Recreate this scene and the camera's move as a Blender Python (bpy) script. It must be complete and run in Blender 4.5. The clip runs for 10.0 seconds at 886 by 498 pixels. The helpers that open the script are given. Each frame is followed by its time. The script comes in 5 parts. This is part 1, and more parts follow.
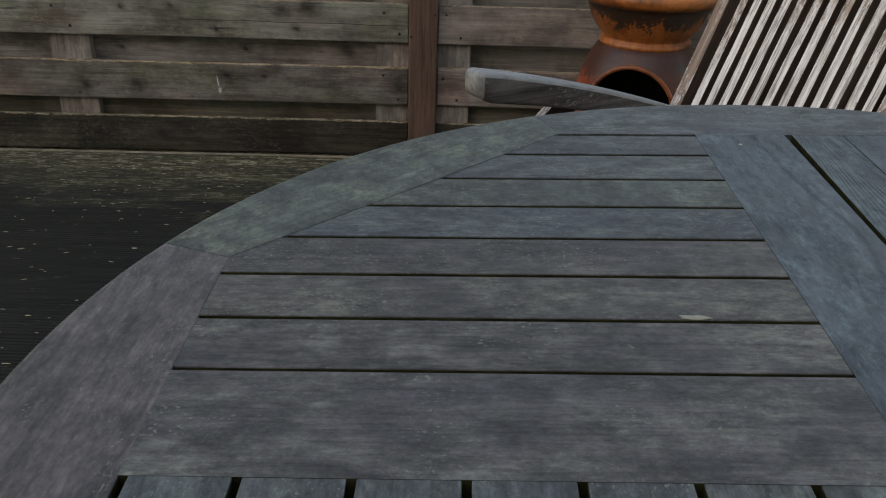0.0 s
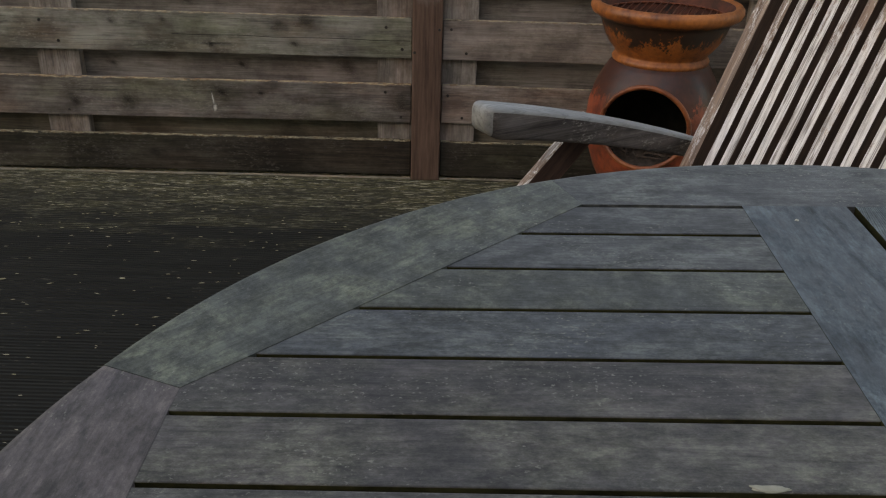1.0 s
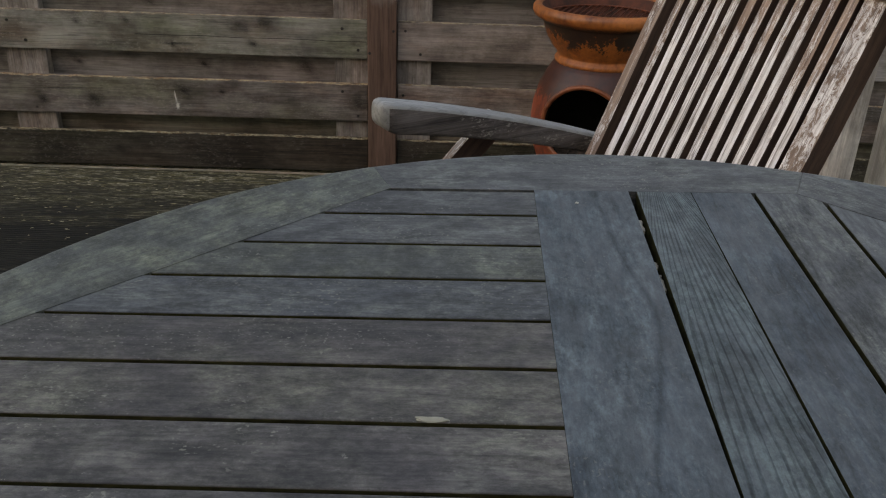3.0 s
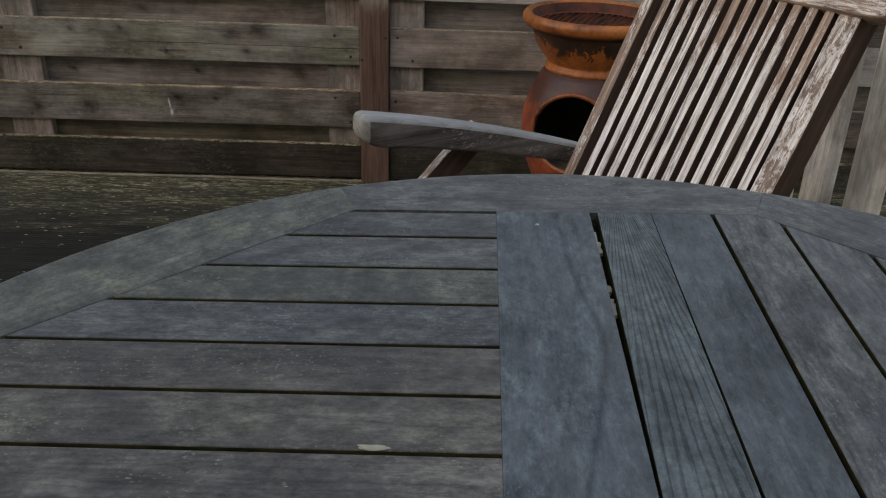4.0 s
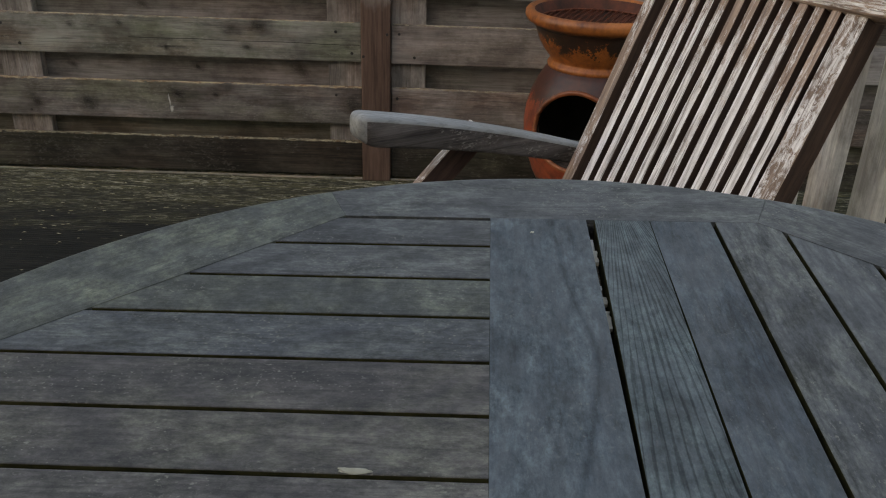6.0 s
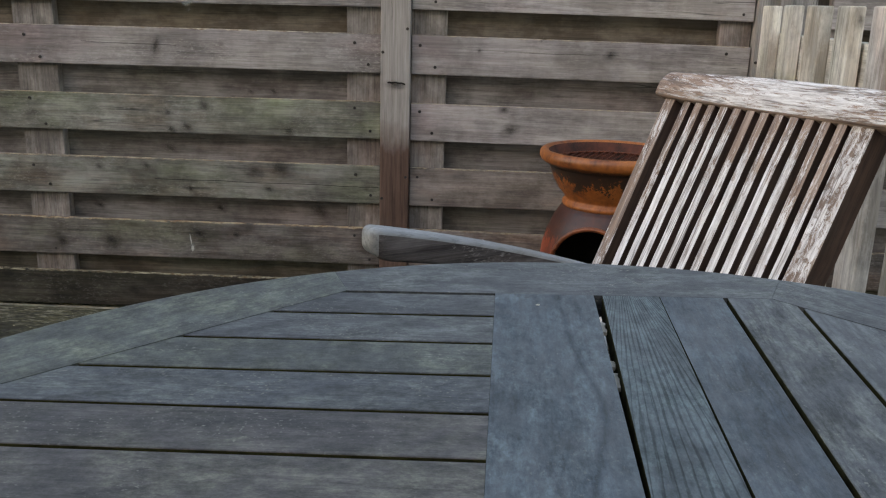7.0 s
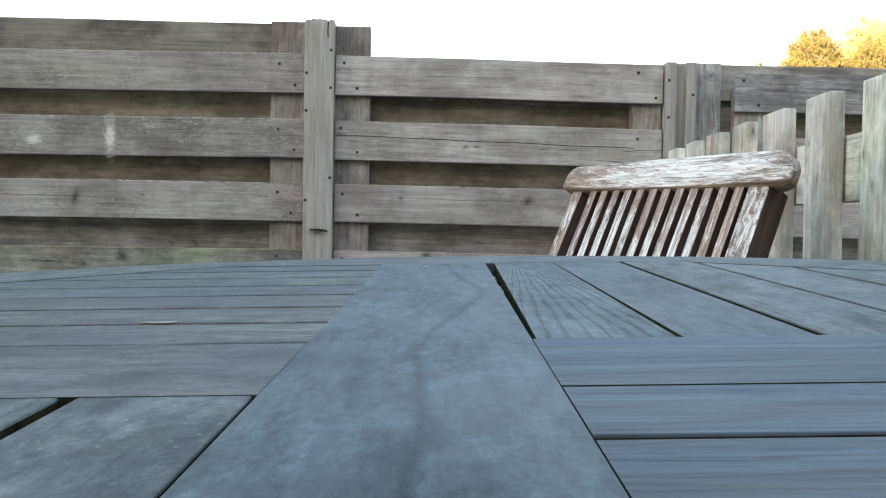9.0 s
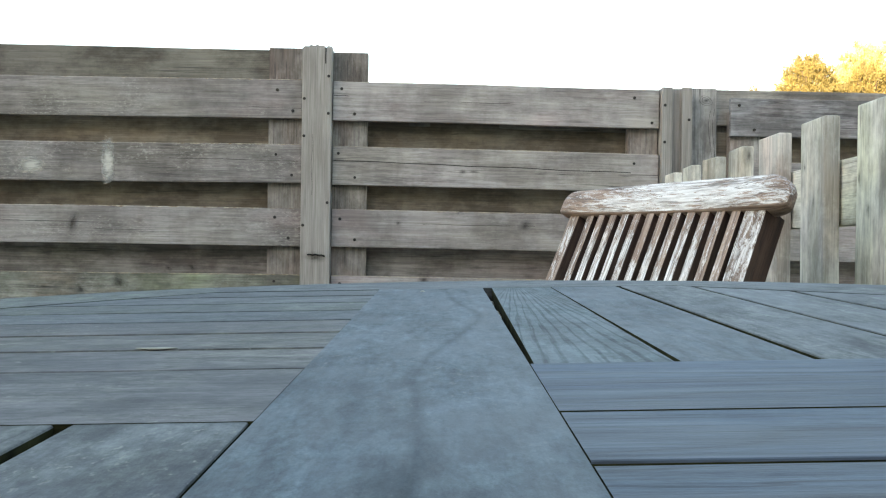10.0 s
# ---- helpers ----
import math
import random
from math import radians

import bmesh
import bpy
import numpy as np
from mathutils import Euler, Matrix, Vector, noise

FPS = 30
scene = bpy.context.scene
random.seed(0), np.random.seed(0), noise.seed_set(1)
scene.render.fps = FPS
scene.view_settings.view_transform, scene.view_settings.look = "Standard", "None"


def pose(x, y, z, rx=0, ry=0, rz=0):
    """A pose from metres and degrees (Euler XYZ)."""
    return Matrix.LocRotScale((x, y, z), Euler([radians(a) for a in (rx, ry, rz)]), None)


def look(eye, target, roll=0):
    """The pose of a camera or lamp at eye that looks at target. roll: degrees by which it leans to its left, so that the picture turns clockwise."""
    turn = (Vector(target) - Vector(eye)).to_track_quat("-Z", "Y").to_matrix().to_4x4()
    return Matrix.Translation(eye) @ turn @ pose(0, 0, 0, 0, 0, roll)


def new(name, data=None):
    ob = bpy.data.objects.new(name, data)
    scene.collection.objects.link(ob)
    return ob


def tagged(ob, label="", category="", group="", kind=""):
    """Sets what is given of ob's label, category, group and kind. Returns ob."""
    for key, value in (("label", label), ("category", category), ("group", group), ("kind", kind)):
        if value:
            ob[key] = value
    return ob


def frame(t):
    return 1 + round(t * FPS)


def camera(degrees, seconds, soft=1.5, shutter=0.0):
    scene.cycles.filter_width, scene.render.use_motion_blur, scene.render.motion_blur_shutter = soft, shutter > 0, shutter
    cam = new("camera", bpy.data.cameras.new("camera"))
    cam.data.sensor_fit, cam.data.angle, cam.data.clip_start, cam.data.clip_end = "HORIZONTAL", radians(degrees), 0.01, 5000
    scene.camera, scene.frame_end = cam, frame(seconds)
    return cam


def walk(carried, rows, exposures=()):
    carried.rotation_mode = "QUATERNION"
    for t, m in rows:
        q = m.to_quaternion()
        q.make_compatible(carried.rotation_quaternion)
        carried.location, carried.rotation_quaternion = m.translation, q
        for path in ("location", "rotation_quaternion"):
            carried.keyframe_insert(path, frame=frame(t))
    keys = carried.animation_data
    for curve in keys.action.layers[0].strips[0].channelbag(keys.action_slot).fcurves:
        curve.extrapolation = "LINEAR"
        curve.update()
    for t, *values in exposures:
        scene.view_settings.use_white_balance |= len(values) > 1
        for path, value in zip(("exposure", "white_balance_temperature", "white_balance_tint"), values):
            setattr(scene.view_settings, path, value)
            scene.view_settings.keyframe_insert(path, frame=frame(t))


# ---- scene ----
cam = camera(53.26, 10.0, 1.15)
PATH = [
    (0, (-0.2258, -0.8186, 1.0039), (-0.2423, 0.9798, 0.1290), 1.73),
    (0.2, (-0.2637, -0.7728, 1.0011), (-0.2753, 1.0259, 0.1268), 1.77),
    (0.5, (-0.2719, -0.7263, 1.0064), (-0.2950, 1.0731, 0.1337), 1.71),
    (0.7, (-0.2438, -0.6970, 1.0109), (-0.2683, 1.1016, 0.1367), 1.79),
    (1, (-0.2283, -0.6799, 1.0160), (-0.2557, 1.1191, 0.1426), 1.67),
    (1.2, (-0.2325, -0.6760, 1.0196), (-0.2616, 1.1232, 0.1467), 1.68),
    (1.5, (-0.2574, -0.6741, 1.0252), (-0.2878, 1.1252, 0.1526), 1.71),
    (1.8, (-0.2952, -0.6922, 1.0300), (-0.3278, 1.1070, 0.1572), 1.69),
    (2, (-0.3064, -0.7082, 1.0321), (-0.3410, 1.0911, 0.1595), 1.65),
    (2.2, (-0.2926, -0.7119, 1.0311), (-0.3252, 1.0886, 0.1608), 1.85),
    (2.5, (-0.2005, -0.7195, 1.0350), (-0.2434, 1.0813, 0.1659), 1.76),
    (2.8, (-0.1028, -0.7295, 1.0378), (-0.1485, 1.0696, 0.1655), 1.71),
    (3, (-0.0610, -0.7511, 1.0353), (-0.1063, 1.0492, 0.1653), 1.80),
    (3.2, (-0.0343, -0.7686, 1.0363), (-0.0752, 1.0323, 0.1674), 1.87),
    (4.3, (-0.0254, -0.7412, 1.0624), (-0.0842, 1.0577, 0.1903), 1.63),
    (4.5, (-0.0343, -0.7334, 1.0584), (-0.0945, 1.0653, 0.1859), 1.67),
    (5, (-0.0312, -0.7218, 1.0514), (-0.0955, 1.0767, 0.1788), 1.68),
    (5.2, (-0.0279, -0.7221, 1.0519), (-0.0930, 1.0759, 0.1783), 1.69),
    (6.3, (-0.0142, -0.7284, 1.0602), (-0.0794, 1.0650, 0.1773), 1.72),
    (6.5, (-0.0142, -0.7299, 1.0536), (-0.1054, 1.0682, 0.1827), 1.65),
    (6.6, (-0.0156, -0.7342, 1.0544), (-0.1229, 1.0985, 0.2609), 1.52),
    (6.7, (-0.0170, -0.7381, 1.0451), (-0.1371, 1.1237, 0.3245), 1.38),
    (6.8, (-0.0138, -0.7410, 1.0303), (-0.1428, 1.1431, 0.3720), 1.25),
    (6.9, (-0.0068, -0.7417, 1.0073), (-0.1358, 1.1643, 0.4154), 1.29),
    (7, (0.0019, -0.7378, 0.9808), (-0.1272, 1.1850, 0.4457), 1.53),
    (7.1, (0.0119, -0.7393, 0.9551), (-0.1150, 1.1966, 0.4693), 1.52),
    (7.2, (0.0214, -0.7408, 0.9290), (-0.1015, 1.2063, 0.4887), 1.40),
    (7.3, (0.0289, -0.7386, 0.9009), (-0.0890, 1.2180, 0.5035), 1.37),
    (7.5, (0.0391, -0.7315, 0.8512), (-0.0686, 1.2398, 0.5315), 1.21),
    (7.7, (0.0478, -0.7313, 0.8154), (-0.0473, 1.2495, 0.5563), 1.25),
    (8, (0.0510, -0.7300, 0.7795), (-0.0274, 1.2587, 0.5826), 1.16),
    (8.3, (0.0501, -0.7307, 0.7794), (-0.0059, 1.2632, 0.6336), 1.00),
    (8.5, (0.0497, -0.7307, 0.7794), (0.0112, 1.2654, 0.6605), 0.99),
    (9, (0.0492, -0.7316, 0.7796), (0.0458, 1.2675, 0.7192), 0.92),
    (9.5, (0.0496, -0.7298, 0.7796), (0.0536, 1.2702, 0.7761), 0.86),
    (10, (0.0494, -0.7315, 0.7797), (0.0506, 1.2685, 0.7752), 0.78),
]
EXPOSURES = [(0, 1.82, 9300, 19), (0.5, 1.84, 9900, 21), (2.5, 1.87, 9900, 23), (4.5, 1.87, 9700, 23), (6.5, 1.86, 9600, 20), (7.0, 2.22, 8600, 20), (7.5, 2.44, 8250, 19), (8.0, 2.58, 7700, 15), (8.5, 2.64, 7700, 12), (10, 2.64, 7900, 9)]
walk(cam, [(t, look(eye, target, roll)) for t, eye, target, roll in PATH], EXPOSURES)

# ---- light ----
SUN_UP, SUN_TURN = 13.0, 215.0
world = bpy.data.worlds.new("sky")
scene.world = world
world.use_nodes = True
wn = world.node_tree.nodes
sky = wn.new("ShaderNodeTexSky")
sky.sky_type = "NISHITA"
sky.sun_disc = False
sky.sun_elevation, sky.sun_rotation = radians(SUN_UP), radians(SUN_TURN)
wn["Background"].inputs["Strength"].default_value = 0.15
world.node_tree.links.new(sky.outputs["Color"], wn["Background"].inputs["Color"])
sun_data = bpy.data.lights.new("sun", "SUN")
sun_data.energy, sun_data.angle, sun_data.color = 5.0, radians(0.5), (1.0, 0.86, 0.66)
sun = new("sun", sun_data)
sun_from = Vector((math.sin(radians(SUN_TURN)), math.cos(radians(SUN_TURN)), math.tan(radians(SUN_UP))))
sun.matrix_world = look(sun_from * 40, (0, 0, 0))


# ---- materials ----
class Nodes:
    """A small wrapper round a material's node tree."""

    def __init__(self, name):
        self.mat = bpy.data.materials.new(name)
        self.mat.use_nodes = True
        self.t = self.mat.node_tree
        self.bsdf = self.t.nodes["Principled BSDF"]

    def node(self, kind, **values):
        n = self.t.nodes.new(kind)
        for key, value in values.items():
            if key in n.inputs:
                self.put(n.inputs[key], value)
        return n

    def put(self, socket, value):
        if hasattr(value, "is_linked"):
            self.t.links.new(value, socket)
        else:
            socket.default_value = value

    def coords(self, scale, shuffle=True):
        tc = self.t.nodes.new("ShaderNodeTexCoord")
        out = tc.outputs["Object"]
        if shuffle:
            info = self.t.nodes.new("ShaderNodeObjectInfo")
            k = self.node("ShaderNodeVectorMath")
            k.operation = "MULTIPLY_ADD"
            self.put(k.inputs[0], info.outputs["Random"])
            k.inputs[1].default_value = (37.0, 19.0, 11.0)
            self.put(k.inputs[2], out)
            out = k.outputs[0]
        m = self.t.nodes.new("ShaderNodeMapping")
        self.put(m.inputs["Vector"], out)
        m.inputs["Scale"].default_value = scale
        return m.outputs[0]

    def noise(self, scale, vec, detail=5.0, rough=0.6, distort=0.0):
        n = self.t.nodes.new("ShaderNodeTexNoise")
        self.put(n.inputs["Vector"], vec)
        n.inputs["Scale"].default_value = scale
        n.inputs["Detail"].default_value = detail
        n.inputs["Roughness"].default_value = rough
        n.inputs["Distortion"].default_value = distort
        return n.outputs["Fac"]

    def ramp(self, fac, stops):
        r = self.t.nodes.new("ShaderNodeValToRGB")
        self.put(r.inputs["Fac"], fac)
        el = r.color_ramp.elements
        while len(el) < len(stops):
            el.new(0.5)
        for e, (p, c) in zip(el, stops):
            e.position = p
            e.color = (c, c, c, 1) if isinstance(c, float) else (*c, 1)
        return r.outputs["Color"]

    def mix(self, fac, a, b, blend="MIX"):
        m = self.t.nodes.new("ShaderNodeMix")
        m.data_type, m.blend_type = "RGBA", blend
        self.put(m.inputs["Factor"], fac)
        ins = [i for i in m.inputs if i.type == "RGBA"]
        for sock, v in zip(ins, (a, b)):
            self.put(sock, (*v, 1) if isinstance(v, tuple) else v)
        return [o for o in m.outputs if o.type == "RGBA"][0]

    def math(self, op, a, b=0.5):
        m = self.t.nodes.new("ShaderNodeMath")
        m.operation = op
        self.put(m.inputs[0], a)
        self.put(m.inputs[1], b)
        return m.outputs[0]

    def bump(self, height, strength, distance):
        b = self.t.nodes.new("ShaderNodeBump")
        self.put(b.inputs["Height"], height)
        b.inputs["Strength"].default_value = strength
        b.inputs["Distance"].default_value = distance
        self.put(self.bsdf.inputs["Normal"], b.outputs[0])

    def done(self, colour, rough, spec=0.5):
        self.put(self.bsdf.inputs["Base Color"], (*colour, 1) if isinstance(colour, tuple) else colour)
        self.put(self.bsdf.inputs["Roughness"], rough)
        self.put(self.bsdf.inputs["Specular IOR Level"], spec)
        return self.mat


def wood(name, dark, light, patch=None, patch_amount=0.0, speck=(0.5, 0.5, 0.45), speck_amount=0.0, knots=0.0, knot_colour=(0.03, 0.025, 0.02),
         rough=(0.55, 0.8), grain=1.0, bump=0.35, lines=0.5, tone=0.25, spec=0.5, crust=None):
    """Weathered wood with its grain along the object's own x axis."""
    k = Nodes(name)
    fibre = k.noise(60 * grain, k.coords((0.06, 1.0, 1.0)), 6, 0.65)
    broad = k.noise(14 * grain, k.coords((0.12, 1.0, 1.0)), 4, 0.55, 0.4)
    wave = k.node("ShaderNodeTexWave")
    wave.wave_type, wave.bands_direction = "BANDS", "DIAGONAL"
    k.put(wave.inputs["Vector"], k.coords((0.08, 1.0, 1.0)))
    for key, v in (("Scale", 42.0 * grain), ("Distortion", 5.0), ("Detail", 2.5), ("Detail Scale", 9.0)):
        wave.inputs[key].default_value = v
    ring = k.ramp(wave.outputs["Fac"], [(0.0, 0.45), (0.16, 0.85), (0.5, 1.0)])
    base = k.ramp(k.mix(0.5, fibre, broad), [(0.36, dark), (0.5, tuple((a + b) / 2 for a, b in zip(dark, light))), (0.64, light)])
    base = k.mix(lines, base, k.mix(1.0, base, ring, "MULTIPLY"))
    # each piece a little lighter or darker than the next
    info = k.t.nodes.new("ShaderNodeObjectInfo")
    value = k.math("MULTIPLY_ADD", info.outputs["Random"], 2 * tone)
    k.t.nodes[-1].inputs[2].default_value = 1.0 - tone
    hsv = k.node("ShaderNodeHueSaturation")
    k.put(hsv.inputs["Value"], value)
    k.put(hsv.inputs["Color"], base)
    base = hsv.outputs["Color"]
    blotch = k.noise(7.0, k.coords((0.5, 1.0, 1.0)), 7, 0.68)
    base = k.mix(k.ramp(blotch, [(0.38, 0.0), (0.62, 0.75)]), base, k.mix(1.0, base, (0.55, 0.52, 0.5), "MULTIPLY"))
    if patch:
        area = k.noise(7.0, k.coords((0.7, 1.0, 1.0)), 7, 0.7)
        base = k.mix(k.math("MULTIPLY", k.ramp(area, [(0.48, 0.0), (0.68, 1.0)]), patch_amount), base, patch)
    if knots:
        vor = k.t.nodes.new("ShaderNodeTexVoronoi")
        k.put(vor.inputs["Vector"], k.coords((4.2, 9.0, 9.0)))
        vor.inputs["Scale"].default_value = 1.0
        d = k.math("ADD", vor.outputs["Distance"], k.math("MULTIPLY", k.noise(30, k.coords((1, 1, 1)), 3), 0.12))
        base = k.mix(k.math("MULTIPLY", k.ramp(d, [(0.13, 1.0), (0.19, 0.45), (0.34, 0.0)]), knots), base, knot_colour)
    if speck_amount:
        tiny = k.noise(95.0, k.coords((0.45, 1.0, 1.0)), 4, 0.7)
        where = k.noise(9.0, k.coords((1, 1, 1)), 3)
        s = k.math("MULTIPLY", k.ramp(tiny, [(0.62, 0.0), (0.72, 1.0)]), k.ramp(where, [(0.42, 0.05), (0.66, 1.0)]))
        base = k.mix(k.math("MULTIPLY", s, speck_amount), base, speck)
    if crust:
        geo = k.t.nodes.new("ShaderNodeNewGeometry")
        up = k.node("ShaderNodeSeparateXYZ")
        k.put(up.inputs[0], geo.outputs["Normal"])
        rag = k.ramp(k.noise(40, k.coords((0.4, 1, 1)), 5, 0.7), [(0.42, 0.0), (0.56, 1.0)])
        base = k.mix(k.math("MULTIPLY", k.ramp(up.outputs["Z"], [(0.3, 0.0), (0.6, 1.0)]), rag), base, crust)
    r = k.ramp(broad, [(0.3, rough[0]), (0.7, rough[1])])
    k.bump(k.mix(0.35, fibre, ring), bump, 0.0016)
    return k.done(base, r, spec)


def pine(name, dark, light, tints, flake=0.0, green=0.0, damp=0.0, knots=0.7, crust=(0.40, 0.33, 0.22), tone=0.14, drips=0.2, edge=0.0, rings=0.65, blotches=0.95, streaks=1.0):
    """Old sawn pine, grain along x: crisp fibre, growth rings, drying checks, drip stains, lichen flakes and a crusty upper edge."""
    k = Nodes(name)
    fibre = k.noise(60, k.coords((0.055, 1, 1)), 7, 0.74)
    crisp = k.noise(330, k.coords((0.018, 1, 1)), 3, 0.62)
    mid = tuple((a + b) / 2 for a, b in zip(dark, light))
    base = k.ramp(k.mix(0.35, fibre, crisp), [(0.36, tuple(m + (c * 0.8 - m) * streaks for c, m in zip(dark, mid))), (0.5, mid), (0.64, tuple(m + (c * 1.1 - m) * streaks for c, m in zip(light, mid)))])
    wave = k.node("ShaderNodeTexWave")
    wave.wave_type, wave.bands_direction = "BANDS", "DIAGONAL"
    k.put(wave.inputs["Vector"], k.coords((0.07, 1.0, 1.0)))
    for key, v in (("Scale", 34.0), ("Distortion", 6.5), ("Detail", 2.5), ("Detail Scale", 8.0)):
        wave.inputs[key].default_value = v
    ring = k.ramp(wave.outputs["Fac"], [(0.0, 0.55), (0.3, 0.9), (0.6, 1.0)])
    base = k.mix(k.ramp(k.noise(4, k.coords((0.4, 1, 1)), 3), [(0.4, 0.15 * rings), (0.62, 0.85 * rings)]), base, k.mix(1.0, base, ring, "MULTIPLY"))
    # stretches of other hue: purple-brown, grey-green
    hue = k.ramp(k.noise(3.2, k.coords((0.6, 1.6, 1.6)), 6, 0.62), [(0.36, tints[0]), (0.5, (1.0, 1.0, 1.0)), (0.64, tints[1])])
    base = k.mix(1.0, base, hue, "MULTIPLY")
    info = k.t.nodes.new("ShaderNodeObjectInfo")
    value = k.math("MULTIPLY_ADD", info.outputs["Random"], 2 * tone)
    k.t.nodes[-1].inputs[2].default_value = 1.0 - tone
    hsv = k.node("ShaderNodeHueSaturation")
    k.put(hsv.inputs["Value"], value)
    k.put(hsv.inputs["Color"], base)
    base = hsv.outputs["Color"]
    blotch = k.noise(8.0, k.coords((0.6, 1.0, 1.0)), 8, 0.7)
    base = k.mix(k.ramp(blotch, [(0.42, 0.0), (0.58, blotches)]), base, k.mix(1.0, base, (0.52, 0.50, 0.49), "MULTIPLY"))
    drip = k.ramp(k.noise(26, k.coords((1.0, 0.12, 0.12)), 5, 0.65), [(0.5, 0.0), (0.66, drips)])
    base = k.mix(drip, base, k.mix(1.0, base, (0.55, 0.52, 0.5), "MULTIPLY"))
    if green:
        area = k.noise(5.0, k.coords((0.5, 1.0, 1.0)), 7, 0.7)
        base = k.mix(k.math("MULTIPLY", k.ramp(area, [(0.42, 0.0), (0.62, 1.0)]), green), base, k.mix(1.0, base, (0.93, 1.0, 0.85), "MULTIPLY"))
    if damp:
        wet = k.noise(6.0, k.coords((0.5, 1.0, 1.0)), 7, 0.7)
        base = k.mix(k.math("MULTIPLY", k.ramp(wet, [(0.40, 0.0), (0.56, 1.0)]), damp), base, k.mix(1.0, base, (0.42, 0.38, 0.35), "MULTIPLY"))
    if knots:
        vor = k.t.nodes.new("ShaderNodeTexVoronoi")
        k.put(vor.inputs["Vector"], k.coords((4.2, 9.0, 9.0)))
        vor.inputs["Scale"].default_value = 1.0
        d = k.math("ADD", vor.outputs["Distance"], k.math("MULTIPLY", k.noise(34, k.coords((1, 1, 1)), 4), 0.16))
        base = k.mix(k.math("MULTIPLY", k.ramp(d, [(0.13, 1.0), (0.19, 0.5), (0.32, 0.0)]), knots), base, tuple(c * 0.28 for c in dark))
    # drying checks: hairlines along the grain
    c = k.math("ABSOLUTE", k.math("SUBTRACT", k.noise(34, k.coords((0.012, 1, 1)), 2, 0.5), 0.5))
    some = k.ramp(k.noise(3.5, k.coords((1, 1.5, 1.5)), 2), [(0.5, 0.0), (0.56, 1.0)])
    base = k.mix(k.math("MULTIPLY", k.ramp(c, [(0.0015, 0.8), (0.007, 0.0)]), some), base, tuple(x * 0.22 for x in dark))
    height = k.mix(0.5, crisp, fibre)
    if flake:
        tiny = k.noise(170.0, k.coords((0.4, 1.0, 1.0)), 6, 0.8)
        where = k.noise(4.5, k.coords((0.8, 1.5, 1.5)), 5, 0.7)
        f = k.math("MULTIPLY", k.ramp(tiny, [(0.54, 0.0), (0.6, 1.0)]), k.ramp(where, [(0.48, 0.0), (0.56, 1.0)]))
        base = k.mix(k.math("MULTIPLY", f, flake), base, (0.50, 0.48, 0.43))
        gap = k.math("MULTIPLY", k.ramp(tiny, [(0.38, 1.0), (0.44, 0.0)]), k.ramp(where, [(0.45, 0.0), (0.58, 0.8)]))
        base = k.mix(k.math("MULTIPLY", gap, flake), base, tuple(x * 0.4 for x in dark))
        height = k.mix(0.4, height, f)
    geo = k.t.nodes.new("ShaderNodeNewGeometry")
    up = k.node("ShaderNodeSeparateXYZ")
    k.put(up.inputs[0], geo.outputs["Normal"])
    rag = k.ramp(k.noise(75, k.coords((0.35, 1, 1)), 6, 0.8), [(0.50, 0.0), (0.56, 1.0)])
    crust = k.ramp(k.noise(90, k.coords((0.5, 1, 1)), 5, 0.7), [(0.4, tuple(x * y for x, y in zip(crust, (0.5, 0.36, 0.26)))), (0.52, crust), (0.64, tuple(min(0.6, x * 1.35) for x in crust))])
    base = k.mix(k.math("MULTIPLY", k.ramp(up.outputs["Z"], [(0.25, 0.0), (0.5, 1.0)]), rag), base, crust)
    if edge:
        box = k.t.nodes.new("ShaderNodeTexCoord")
        place = k.node("ShaderNodeSeparateXYZ")
        k.put(place.inputs[0], box.outputs["Generated"])
        line = k.math("ADD", place.outputs["Z"], k.math("MULTIPLY", k.math("SUBTRACT", k.noise(70, k.coords((0.3, 1, 1)), 6, 0.8), 0.5), 0.16))
        base = k.mix(k.math("MULTIPLY", k.ramp(line, [(0.972, 0.0), (0.99, 1.0)]), k.math("MULTIPLY", k.ramp(k.noise(60, k.coords((0.4, 1, 1)), 5, 0.75), [(0.44, 0.0), (0.5, 1.0)]), edge)), base, crust)
    k.bump(height, 0.45, 0.0018)
    return k.done(base, k.ramp(blotch, [(0.3, 0.72), (0.7, 0.9)]), 0.25)


